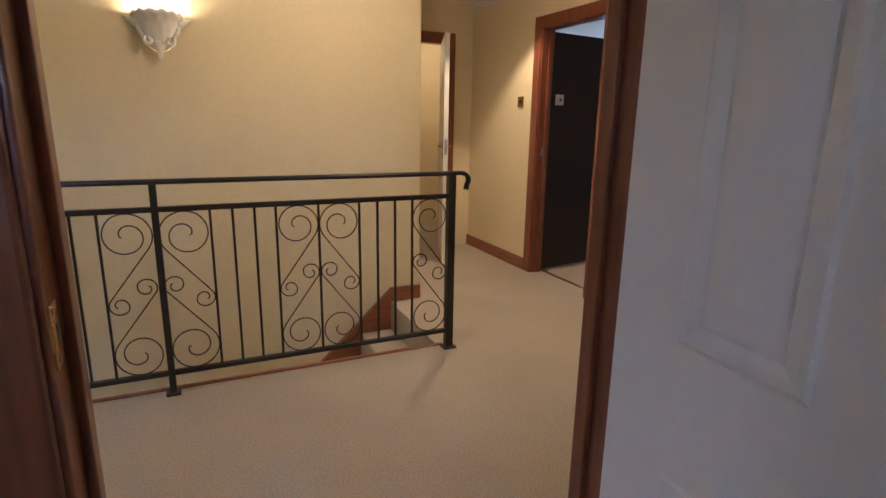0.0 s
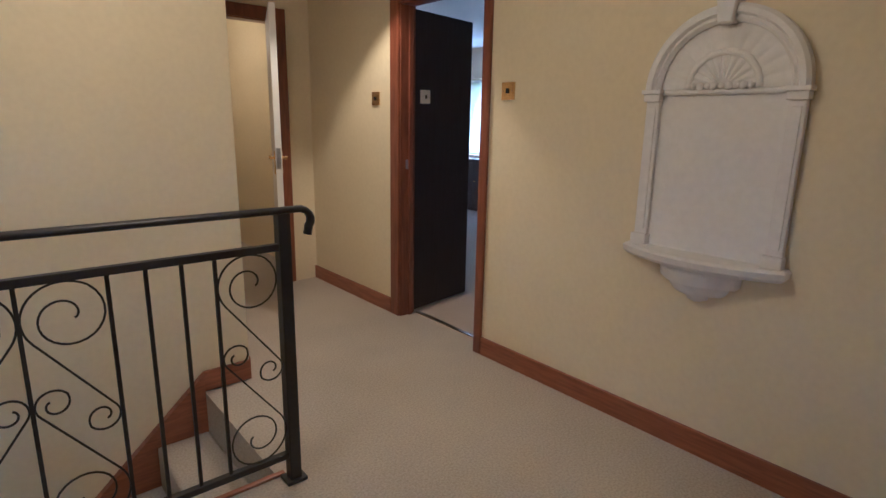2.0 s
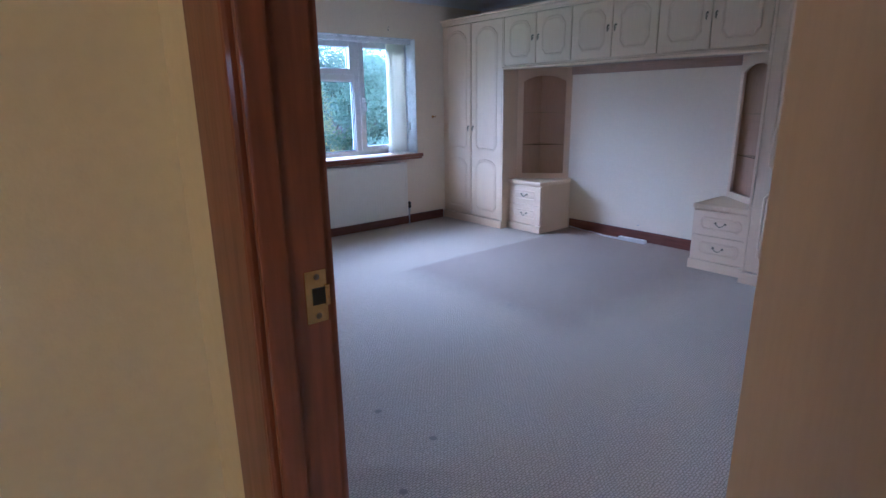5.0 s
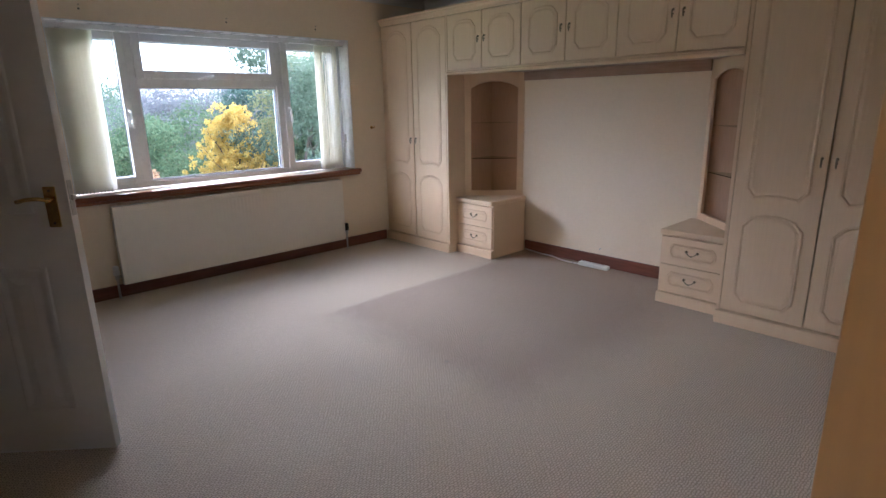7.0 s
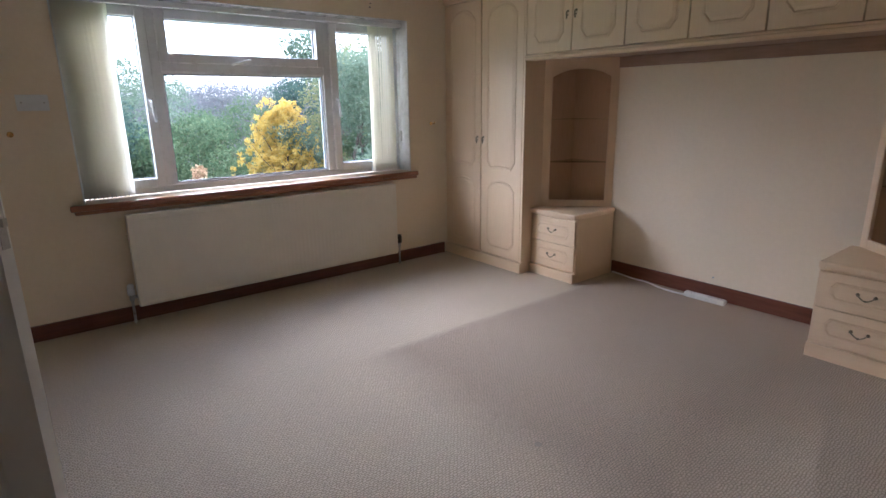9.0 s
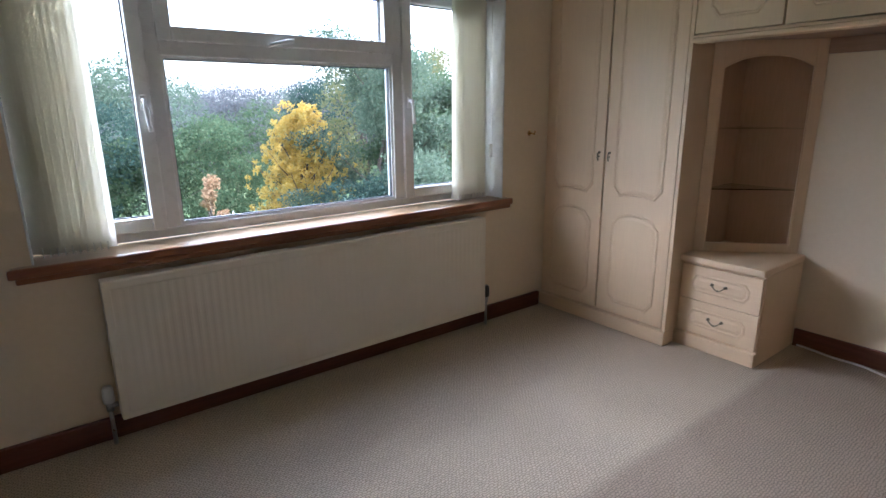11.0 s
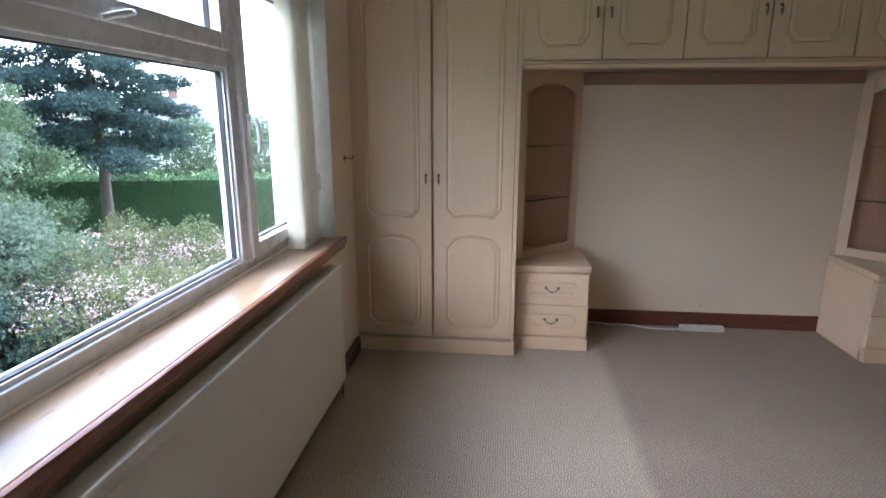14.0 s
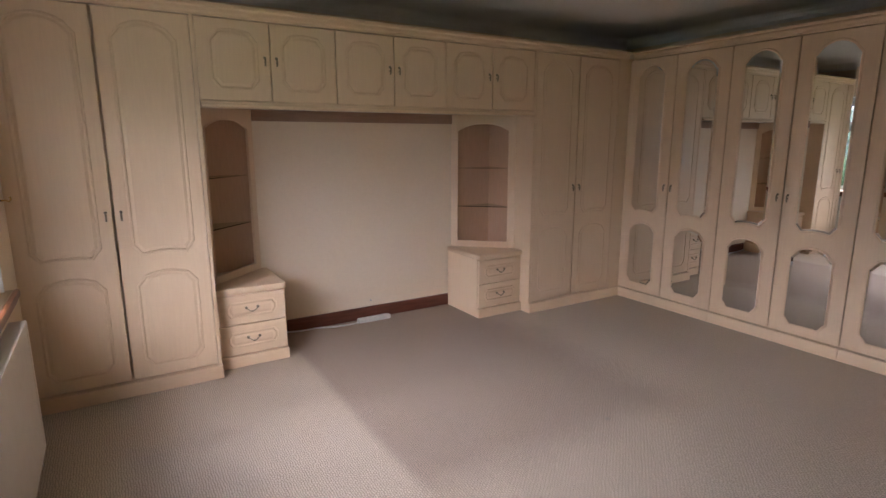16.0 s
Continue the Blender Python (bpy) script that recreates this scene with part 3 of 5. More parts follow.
# ---- stairs and railing ----
RISE, GOING = 0.2, 0.215
stairs = thing("staircase", (1.27, 3.14, -0.2), "carpeted stairs going down with a red-brown wooden string", "stairs", kind="structure")
for k in range(11):
    x1 = 1.27 - GOING * k
    z = -RISE * (k + 1)
    bm = boxed(x1 - GOING - 0.02, x1, 2.725, SY - 0.03, z - 0.25, z, 0.014)
    part("step", bm, M_TWIST, stairs, "", True)
bm = bmesh.new()
slope = RISE / GOING
xs = (1.27, -1.2)
for y0, y1, lift, drop, m_ in ((SY - 0.028, SY, 0.10, 0.34, M_WOODH), (SY - 0.036, SY - 0.028, 0.10, 0.055, M_WOODH)):
    bm = bmesh.new()
    a = [bm.verts.new((x, y, -(1.27 - x) * slope + dz)) for y in (y0, y1) for x, dz in ((1.27, lift), (1.27, lift - drop), (-1.2, lift - drop), (-1.2, lift))]
    for f in ((0, 1, 2, 3), (7, 6, 5, 4), (0, 4, 5, 1), (1, 5, 6, 2), (2, 6, 7, 3), (3, 7, 4, 0)):
        bm.faces.new([a[i] for i in f])
    part("string_board" if drop > 0.1 else "capping", bm, m_, stairs, "varnished red-brown wooden string board")
board("trim_landing_nosing", -1.9, 1.30, 2.712, 2.735, -0.018, 0.010, M_WOODH, "varnished wooden nosing along the stairwell edge", "nosing")
board("trim_landing_apron", -1.9, 1.27, 2.72, 2.732, -0.25, -0.018, M_WALL, "cream board below the landing edge", "apron board")
board("trim_stair_newel_cap", 1.20, 1.285, 2.722, 2.75, -0.2, 0.0, M_WOODH, "wooden corner piece at the top of the stairs", "trim")

RY = 2.67
rail = thing("stair_railing", (0.6, RY, 0), "black wrought iron railing with scrolls along the stairwell", "railing")


def spiral(cx, cz, r0, r1, q0, q1, n):
    out = []
    for k in range(n + 1):
        f = k / n
        q = q0 + (q1 - q0) * f
        r = r0 + (r1 - r0) * f ** 0.8
        out.append((cx + r * math.cos(q), cz + r * math.sin(q)))
    return out


def scroll(x0, x1, mirror):
    """Two scrolls of a panel: a large spiral at the top runs on as a straight tail into a small spiral at the other side; the second is the first turned by half a turn."""
    w, c, zc = x1 - x0, (x0 + x1) / 2, 0.498
    big, small = w / 2 - 0.004, 0.042
    top, low = Vector((c, 0.874 - big)), Vector((x0 + small + 0.006, 0.463))
    gap = low - top
    lean = math.atan2(gap.y, gap.x) - math.asin((big + small) / gap.length)
    out = lean + math.pi / 2
    pts = spiral(top.x, top.y, 0.02, big, out + 3.3 * math.pi, out + 0.9 * math.pi, 30)
    pts += spiral(top.x, top.y, big, big, out + 0.85 * math.pi, out, 16)
    pts += spiral(low.x, low.y, small, small, out - math.pi, out - 0.1 * math.pi, 12)
    pts += spiral(low.x, low.y, small, 0.013, out, out + 1.5 * math.pi, 16)
    if mirror:
        pts = [(2 * c - x, z) for x, z in pts]
    return [pts, [(2 * c - x, 2 * zc - z) for x, z in pts]]


bm = bmesh.new()
box(bm, -1.9, 1.305, RY - 0.014, RY + 0.014, 0.875, 0.899, 0.003)
part("middle_rail", bm, M_IRON, rail)
part("bottom_rail", boxed(-1.9, 1.305, RY - 0.013, RY + 0.013, 0.098, 0.121, 0.003), M_IRON, rail)
bm = bmesh.new()
curl = [(-1.9, RY, 1.008), (1.30, RY, 1.008), (1.37, RY, 1.009)] + [(1.375 + 0.044 * math.sin(q), RY, 0.97 + 0.039 * math.cos(q)) for q in (0.2, 0.6, 1.0, 1.4, 1.8, 2.2)] + [(1.405, RY, 0.918)]
tube(bm, curl, 0.0125, 8)
bmesh.ops.scale(bm, vec=(1, 1.7, 1), space=Matrix.Translation((0, -RY, 0)), verts=bm.verts)
part("handrail", bm, M_IRON, rail, "flat black iron handrail with a curled end", True)
post_xs = (1.315, -0.123, -1.56)
for i, x in enumerate(post_xs):
    h = 0.021 if i == 0 else 0.0145
    p = part("post", boxed(x - h, x + h, RY - h, RY + h, 0.0, 1.0, 0.003), M_IRON, rail)
    part("foot_plate", boxed(x - h - 0.018, x + h + 0.018, RY - h - 0.015, RY + h + 0.015, 0, 0.014, 0.005), M_IRON, p)
P = 0.0967


def baluster(x):
    part("baluster", boxed(x - 0.0055, x + 0.0055, RY - 0.0055, RY + 0.0055, 0.115, 0.88, 0.001), M_IRON, rail)


def scroll_panel(x0, x1, mirror):
    for line in scroll(x0, x1, mirror):
        part("scroll", tube(bmesh.new(), [(x, RY, z) for x, z in line], 0.0032, 6), M_IRON, rail, "", True)


for hi, first in ((1.297, True), (-0.138, False)):
    x = hi
    for width, mirror in ((0.208, first), (P, None), (P, None), (P, None), (0.207, True), (0.203, False), (P, None), (P, None), (P, None), (0.22, True)):
        if mirror is not None:
            scroll_panel(x - width, x, mirror)
        x -= width
        if abs(x - hi) < 1.39:
            baluster(x)

# ---- plaster niche ----
NY, NZ, NS = 1.872, 1.435, 0.812
niche = thing("wall_niche", (NX0, NY, NS), "white plaster arched wall niche with a small bow-fronted shelf", "wall niche")


def on_wall(u, v, h):
    return (NX0 - h, NY - u, v)


R_OUT, R_IN = 0.285, 0.225
arch = [(R_IN, NS), *[(R_IN * math.cos(q), NZ + R_IN * math.sin(q)) for q in (math.pi * k / 20 for k in range(21))], (-R_IN, NS)]
bm = bmesh.new()
bm.faces.new([bm.verts.new(on_wall(u, v, 0.012)) for u, v in arch])
part("back_panel", bm, M_PLASTER, niche)
bm = bmesh.new()
prof = [(R_IN, 0.0), (R_IN, 0.03), (R_IN + 0.012, 0.042), (R_IN + 0.022, 0.036), (R_IN + 0.03, 0.05), (R_OUT - 0.012, 0.05), (R_OUT, 0.04), (R_OUT, 0.0)]
cols = []
for k in range(33):
    q = math.pi * k / 32
    cols.append([bm.verts.new(on_wall(r * math.cos(q), NZ + r * math.sin(q), h)) for r, h in prof])
for c, d in zip(cols, cols[1:]):
    for i in range(len(prof) - 1):
        bm.faces.new((c[i], d[i], d[i + 1], c[i + 1]))
part("arch_moulding", bm, M_PLASTER, niche, "", False)
bm = bmesh.new()
k0 = [(-0.026, NZ + R_IN - 0.008), (0.026, NZ + R_IN - 0.008), (0.036, NZ + R_OUT + 0.012), (-0.036, NZ + R_OUT + 0.012)]
loft(bm, k0, [(0, 0), (0, 0.06), (0.006, 0.066)], on_wall)
part("keystone", bm, M_PLASTER, niche)
for r_a, r_b, flutes, deep, nm in ((0.135, R_IN, 13, 0.006, "fan"), (0.035, 0.115, 11, 0.008, "shell")):
    bm = bmesh.new()
    n = flutes * 8
    rows = []
    for j in range(5):
        f = j / 4
        r = r_a + (r_b - r_a) * f
        rows.append([bm.verts.new(on_wall(r * math.cos(q), NZ + 0.004 + r * math.sin(q), 0.016 + deep * abs(math.sin(flutes * q / 1)) * (0.35 + 0.65 * math.sin(math.pi * min(1, f * 0.8 + 0.1))))) for q in (math.pi * k / n for k in range(n + 1))])
    for r, s in zip(rows, rows[1:]):
        for k in range(n):
            bm.faces.new((r[k], r[k + 1], s[k + 1], s[k]))
    part(nm, bm, M_PLASTER, niche, "", True)
bm = bmesh.new()
tube(bm, [on_wall(0.125 * math.cos(q), NZ + 0.004 + 0.125 * math.sin(q), 0.018) for q in (math.pi * k / 24 for k in range(25))], 0.012, 8)
tube(bm, [on_wall(-R_IN + 2 * R_IN * k / 24, NZ - 0.008 + 0.002 * math.sin(k * 1.7), 0.018) for k in range(25)], 0.011, 8)
for k in range(9):
    u = -0.1 + 0.025 * k
    bmesh.ops.create_icosphere(bm, subdivisions=1, radius=0.014 + 0.003 * (k % 2), matrix=Matrix.Translation(on_wall(u, NZ + 0.012, 0.026)))
part("fan_border", bm, M_PLASTER, niche, "", True)
for s in (-1, 1):
    u0, u1 = sorted((s * 0.225, s * 0.28))
    col = part("pilaster", boxed(NX0 - 0.03, NX0, NY - u1, NY - u0, NS + 0.04, NZ - 0.035, 0.006), M_PLASTER, niche)
    part("raised_face", boxed(NX0 - 0.035, NX0 - 0.028, NY - u1 + 0.012, NY - u0 - 0.012, NS + 0.08, NZ - 0.06, 0.003), M_PLASTER, col)
    part("capital", box(boxed(NX0 - 0.054, NX0, NY - u1 - 0.012, NY - u0 + 0.012, NZ - 0.012, NZ + 0.004, 0.003), NX0 - 0.045, NX0, NY - u1 - 0.006, NY - u0 + 0.006, NZ - 0.04, NZ - 0.012, 0.004), M_PLASTER, col)
    part("base", boxed(NX0 - 0.046, NX0, NY - u1 - 0.006, NY - u0 + 0.006, NS + 0.016, NS + 0.06, 0.004), M_PLASTER, col)


def bow_front(w, d0, d1, n=18):
    return [(-w, 0)] + [(-w + 2 * w * k / n, d0 + (d1 - d0) * (1 - (2 * k / n - 1) ** 2)) for k in range(n + 1)] + [(w, 0)]


bm = bmesh.new()
levels = [(0.292, 0.045, 0.135, NS - 0.028), (0.305, 0.055, 0.15, NS - 0.014), (0.308, 0.058, 0.153, NS + 0.008), (0.300, 0.05, 0.143, NS + 0.017)]
rows = [[bm.verts.new((NX0 - d, NY + u, z)) for u, d in bow_front(w, a, c)] for w, a, c, z in levels]
for r, s in zip(rows, rows[1:]):
    for k in range(len(r) - 1):
        bm.faces.new((r[k], r[k + 1], s[k + 1], s[k]))
bm.faces.new(rows[-1])
bm.faces.new(rows[0][::-1])
part("shelf", bm, M_PLASTER, niche, "white plaster bow-fronted shelf")
bm = bmesh.new()
levels = [(0.22, 0.03, 0.125, NS - 0.028), (0.165, 0.02, 0.115, NS - 0.045), (0.155, 0.02, 0.112, NS - 0.055), (0.152, 0.02, 0.11, NS - 0.088), (0.142, 0.018, 0.102, NS - 0.098), (0.118, 0.012, 0.09, NS - 0.102), (0.11, 0.012, 0.085, NS - 0.122), (0.095, 0.01, 0.07, NS - 0.138), (0.045, 0.006, 0.045, NS - 0.15), (0.04, 0.005, 0.04, NS - 0.163), (0.015, 0.003, 0.02, NS - 0.174)]
rows = [[bm.verts.new((NX0 - d, NY + u, z)) for u, d in bow_front(w, a, c, 12)] for w, a, c, z in levels]
for r, s in zip(rows, rows[1:]):
    for k in range(len(r) - 1):
        bm.faces.new((r[k], r[k + 1], s[k + 1], s[k]))
bm.faces.new(rows[0][::-1])
bm.faces.new(rows[-1])
part("corbel", bm, M_PLASTER, niche, "white plaster corbel under the shelf", True)

# ---- wall light above the stairs ----
SX, SZ = -0.062, 1.765
sconce = thing("wall_light", (SX, SY, 1.6), "white plaster uplighter on the wall above the stairs, lit", "wall light")
bm = bmesh.new()
n = 40
prof = [(0.0, -0.135), (0.035, -0.125), (0.062, -0.098), (0.084, -0.055), (0.098, -0.008), (0.103, 0.012), (0.120, 0.024), (0.127, 0.040), (0.120, 0.054), (0.104, 0.050), (0.09, 0.01), (0.05, -0.06)]
cols = []
for k in range(n + 1):
    q = math.pi * k / n
    w = 1.06 + 0.012 * math.cos(14 * q)
    cols.append([bm.verts.new((SX + r * w * math.cos(q), SY - 0.9 * r * w * math.sin(q) - 0.001, SZ + h + ((0.02 * math.sin(q) + 0.007 * math.cos(14 * q)) if h > 0.011 else 0))) for r, h in prof])
for c, d in zip(cols, cols[1:]):
    for i in range(len(prof) - 1):
        bm.faces.new((c[i], d[i], d[i + 1], c[i + 1]))
part("bowl", bm, M_PLASTER, sconce, "", True)
for s in (-1, 1):
    # a pointed leaf at the rim, and a scrolled volute under it
    bm = bmesh.new()
    for k in range(5):
        f = k / 4
        bmesh.ops.create_icosphere(bm, subdivisions=2, radius=0.024 - 0.014 * f, matrix=Matrix.Translation((SX + s * (0.108 + 0.05 * f), SY - 0.022 + 0.012 * f, SZ + 0.01 + 0.026 * f)))
    part("leaf_ornament", bm, M_PLASTER, sconce, "", True)
    bm = bmesh.new()
    turns = [(SX + s * (0.052 + (0.026 - 0.0027 * k) * math.cos(0.75 * k - 0.9)), SY - 0.062, SZ - 0.083 - (0.03 - 0.003 * k) * math.sin(0.75 * k - 0.9)) for k in range(9)]
    tube(bm, turns, 0.011, 8)
    tube(bm, [(SX + s * 0.10, SY - 0.03, SZ + 0.0), (SX + s * 0.096, SY - 0.045, SZ - 0.03), (SX + s * 0.078, SY - 0.06, SZ - 0.062)], 0.012, 8)
    part("volute", bm, M_PLASTER, sconce, "", True)
bm = bmesh.new()
lathe(bm, [(0, -0.178), (0.010, -0.174), (0.013, -0.160), (0.012, -0.145), (0.024, -0.125), (0.034, -0.105), (0.030, -0.085), (0, -0.08)], (SX, SY - 0.045, SZ), "z", 16)
part("drop", bm, M_PLASTER, sconce, "", True)


# ---- switches ----
def switch(name, m, label, plate, toggle, double=False):
    root = thing(name, (0, 0, 0), label, "light switch")
    w = 0.073 if double else 0.043
    part("plate", boxed(-w, w, -0.009, 0, -0.043, 0.043, 0.003), plate, root)
    part("plate_rim", boxed(-w + 0.008, w - 0.008, -0.0105, -0.0085, -0.035, 0.035, 0.001), plate, root)
    for u in ((-0.03, 0.03) if double else (0,)):
        t = part("toggle", boxed(u - 0.006, u + 0.006, -0.019, -0.009, -0.012, 0.012, 0.002), toggle, root)
    for u in (-w * 0.7, w * 0.7):
        part("screw", lathe(bmesh.new(), [(0, -0.0115), (0.003, -0.0112), (0.0034, -0.0103)], (u, 0, 0), "y", 8), M_ANTIQUE, root)
    root.matrix_basis = m
    return root


switch("light_switch", pose(NX0, 2.925, 1.46, 0, 0, -90), "square polished brass light switch on the cream wall", M_BRASS, M_BLACK)
switch("light_switch", pose(NX0, 4.12, 1.445, 0, 0, -90), "square polished brass light switch on the cream wall", M_BRASS, M_BLACK)
switch("light_switch", pose(2.87, 3.875, 1.46, 0, 0, 6), "square ivory light switch against the dark door", M_IVORY, M_BLACK)
switch("light_switch", pose(EX, -0.25, 1.35, 0, 0, -90), "white double light switch beside the window", M_PLASTIC, M_PLASTIC, True)


# ---- bedroom window ----
FX0, FX1 = 6.745, 6.815
win = thing("window_1", (6.78, -1.58, WZ0), "white plastic window with two side sashes and a top light", "window", kind="structure")


def bar(nm, y0, y1, z0, z1, x0=FX0, x1=FX1, parent=None, bev=0.006, material=M_UPVC):
    return part(nm, boxed(x0, x1, y0, y1, z0, z1, bev), material, parent or win)


ZB, ZT = 0.775, 1.945
YL, YR = -0.405, -2.75
M1, M2 = -0.92, -2.11      # mullion centres
TZ = 1.565                   # transom centre
bar("window_frame", YR, YL, ZB, ZB + 0.045)
bar("window_frame", YR, YL, ZT - 0.04, ZT)
bar("window_frame", YL - 0.04, YL, ZB + 0.045, ZT - 0.04)
bar("window_frame", YR, YR + 0.04, ZB + 0.045, ZT - 0.04)
for m_ in (M1, M2):
    bar("mullion", m_ - 0.032, m_ + 0.032, ZB + 0.045, ZT - 0.04)
bar("transom", M2 + 0.032, M1 - 0.032, TZ - 0.032, TZ + 0.032)


def glazing(y0, y1, z0, z1, sash, name="pane"):
    """A light between the fixed bars: with a raised sash profile or with a slim bead, then gasket and glass."""
    holder = win
    if sash:
        d = 0.052
        holder = part("sash", box(box(box(boxed(FX0 - 0.018, FX1 - 0.01, y0 - 0.006, y0 + d, z0 - 0.006, z1 + 0.006, 0.006), FX0 - 0.018, FX1 - 0.01, y1 - d, y1 + 0.006, z0 - 0.006, z1 + 0.006, 0.006), FX0 - 0.018, FX1 - 0.01, y0 + d, y1 - d, z0 - 0.006, z0 + d, 0.006), FX0 - 0.018, FX1 - 0.01, y0 + d, y1 - d, z1 - d, z1 + 0.006, 0.006), M_UPVC, win, "white plastic opening sash")
    else:
        d = 0.012
        part("bead", box(box(box(boxed(FX0 + 0.012, FX1 - 0.012, y0, y0 + d, z0, z1), FX0 + 0.012, FX1 - 0.012, y1 - d, y1, z0, z1), FX0 + 0.012, FX1 - 0.012, y0 + d, y1 - d, z0, z0 + d), FX0 + 0.012, FX1 - 0.012, y0 + d, y1 - d, z1 - d, z1), M_UPVC, win)
    y0, y1, z0, z1 = y0 + d, y1 - d, z0 + d, z1 - d
    g = 0.004
    part("gasket", box(box(box(boxed(FX0 + 0.02, FX0 + 0.04, y0, y0 + g, z0, z1), FX0 + 0.02, FX0 + 0.04, y1 - g, y1, z0, z1), FX0 + 0.02, FX0 + 0.04, y0 + g, y1 - g, z0, z0 + g), FX0 + 0.02, FX0 + 0.04, y0 + g, y1 - g, z1 - g, z1), M_GASKET, holder)
    pane = part(name, boxed(FX0 + 0.028, FX0 + 0.032, y0, y1, z0, z1), M_GLASS, holder, "clear window glass")
    pane.visible_shadow = False
    return holder


glazing(YR + 0.04, M2 - 0.032, ZB + 0.045, ZT - 0.04, True)
glazing(M1 + 0.032, YL - 0.04, ZB + 0.045, ZT - 0.04, True)
glazing(M2 + 0.032, M1 - 0.032, TZ + 0.032, ZT - 0.04, True)
glazing(M2 + 0.032, M1 - 0.032, ZB + 0.045, TZ - 0.032, False)


def window_handle(m):
    bm = boxed(-0.012, 0.012, -0.012, 0, -0.03, 0.03, 0.004)
    tube(bm, [(0, -0.01, 0.01), (0, -0.035, 0.008), (0, -0.042, -0.02), (0.004, -0.042, -0.07), (0.010, -0.036, -0.115)], 0.0085, 8)
    for v in bm.verts:
        v.co = m @ v.co
    part("window_handle", bm, M_UPVC, win, "white window handle", True)


window_handle(pose(FX0 - 0.018, M2 - 0.058, 1.345, 0, 0, -90))
window_handle(pose(FX0 - 0.018, M1 + 0.058, 1.345, 0, 0, -90))
window_handle(pose(FX0 - 0.018, -1.50, TZ + 0.052, 90, 0, -90) @ pose(0, 0, 0, -90, 0, 0) @ pose(0, 0, 0, 0, 80, 0))

sill = tagged(finish("window_sill", boxed(6.56, FX0, -2.79, -0.335, 0.737, 0.770, 0.003), M_SILL), "varnished wooden window sill reflecting the sky, paled in colour for that sheen", "window sill", kind="structure")
structure("trim_sill_nosing", boxed(6.538, 6.56, -2.80, -0.325, 0.735, 0.7715, 0.009), M_WOODH, "red-brown rounded front edge of the window sill", "nosing")
structure("trim_sill_edge", boxed(6.55, 6.60, -2.79, -0.345, 0.712, 0.735, 0.006), M_WOODH, "red-brown wooden moulding under the window sill", "moulding")

for nm, y0, y1, z0, z1 in (("trim_reveal_north", WY1 - 0.008, WY1 - 0.0005, 0.771, WZ1 - 0.0005), ("trim_reveal_south", WY0 + 0.0005, WY0 + 0.008, 0.771, WZ1 - 0.0005), ("trim_reveal_head", WY0 + 0.0085, WY1 - 0.0085, WZ1 - 0.008, WZ1 - 0.0005)):
    structure(nm, boxed(EX - 0.006, FX0 - 0.001, y0, y1, z0, z1, 0.002), M_UPVC, "white plastic lining of the window reveal", "window reveal")

# ---- vertical blind, drawn to both sides ----
blind = thing("vertical_blind", (6.67, -1.58, ZT), "cream fabric vertical blind drawn back to both sides", "window blind")
part("head_rail", boxed(6.645, 6.69, YR + 0.01, YL - 0.01, 1.905, 1.94, 0.004), M_UPVC, blind, "white aluminium head rail")
rng = random.Random(4)
for y_a, n, pitch_ in ((-0.44, 10, -0.0235), (-2.66, 10, 0.0235)):
    for k in range(n):
        y = y_a + pitch_ * k
        lean = (0.85 if y_a > -1 else -0.3) + rng.uniform(-0.06, 0.06)
        bm = bmesh.new()
        cols = []
        for j in range(7):
            f = j / 6 - 0.5
            dx, dy = 0.089 * f * math.cos(lean), 0.089 * f * math.sin(lean) + 0.006 * math.cos(f * math.pi)
            cols.append((dx, dy))
        low = [bm.verts.new((6.672 + dx, y + dy + rng.uniform(-0.001, 0.001), 0.788)) for dx, dy in cols]
        high = [bm.verts.new((6.672 + dx * 0.9, y + dy, 1.9)) for dx, dy in cols]
        for i in range(6):
            bm.faces.new((low[i], low[i + 1], high[i + 1], high[i]))
        bmesh.ops.solidify(bm, geom=bm.faces[:], thickness=0.0008)
        sl = part("slat", bm, M_BLIND, blind)
        part("weight", boxed(6.672 - 0.04, 6.672 + 0.04, y - 0.002, y + 0.002, 0.782, 0.812, 0.001), M_PLASTIC, sl)
bm = tube(bmesh.new(), [(6.64, -2.70, 1.9), (6.642, -2.705, 1.3), (6.64, -2.70, 0.95)], 0.0015, 5)
box(bm, 6.635, 6.647, -2.712, -2.69, 1.02, 1.1, 0.003)
part("cord", bm, M_PLASTIC, blind, "white cord with a plastic weight")

# ---- radiator ----
rad = thing("radiator", (6.56, -1.57, 0.11), "long white panel radiator under the window", "radiator")
RY0, RY1, RZ0, RZ1 = -2.54, -0.59, 0.105, 0.69
bm = bmesh.new()
n = 60
prof = []
for k in range(n * 4 + 1):
    f = k / (n * 4)
    y = RY0 + 0.03 + (RY1 - RY0 - 0.06) * f
    s = (k % 4)
    prof.append((y, 6.500 - (0.0006 if s in (1, 2) else 0.0)))
lo = [bm.verts.new((x, y, RZ0 + 0.03)) for y, x in prof]
hi = [bm.verts.new((x, y, RZ1 - 0.04)) for y, x in prof]
for i in range(len(lo) - 1):
    bm.faces.new((lo[i], lo[i + 1], hi[i + 1], hi[i]))
part("ribbed_front", bm, M_RAD, rad, "", False)
bm = boxed(6.497, 6.56, RY0, RY1, RZ1 - 0.042, RZ1, 0.008)
box(bm, 6.497, 6.56, RY0, RY1, RZ0, RZ0 + 0.032, 0.008)
box(bm, 6.497, 6.56, RY0, RY0 + 0.032, RZ0 + 0.02, RZ1 - 0.03, 0.006)
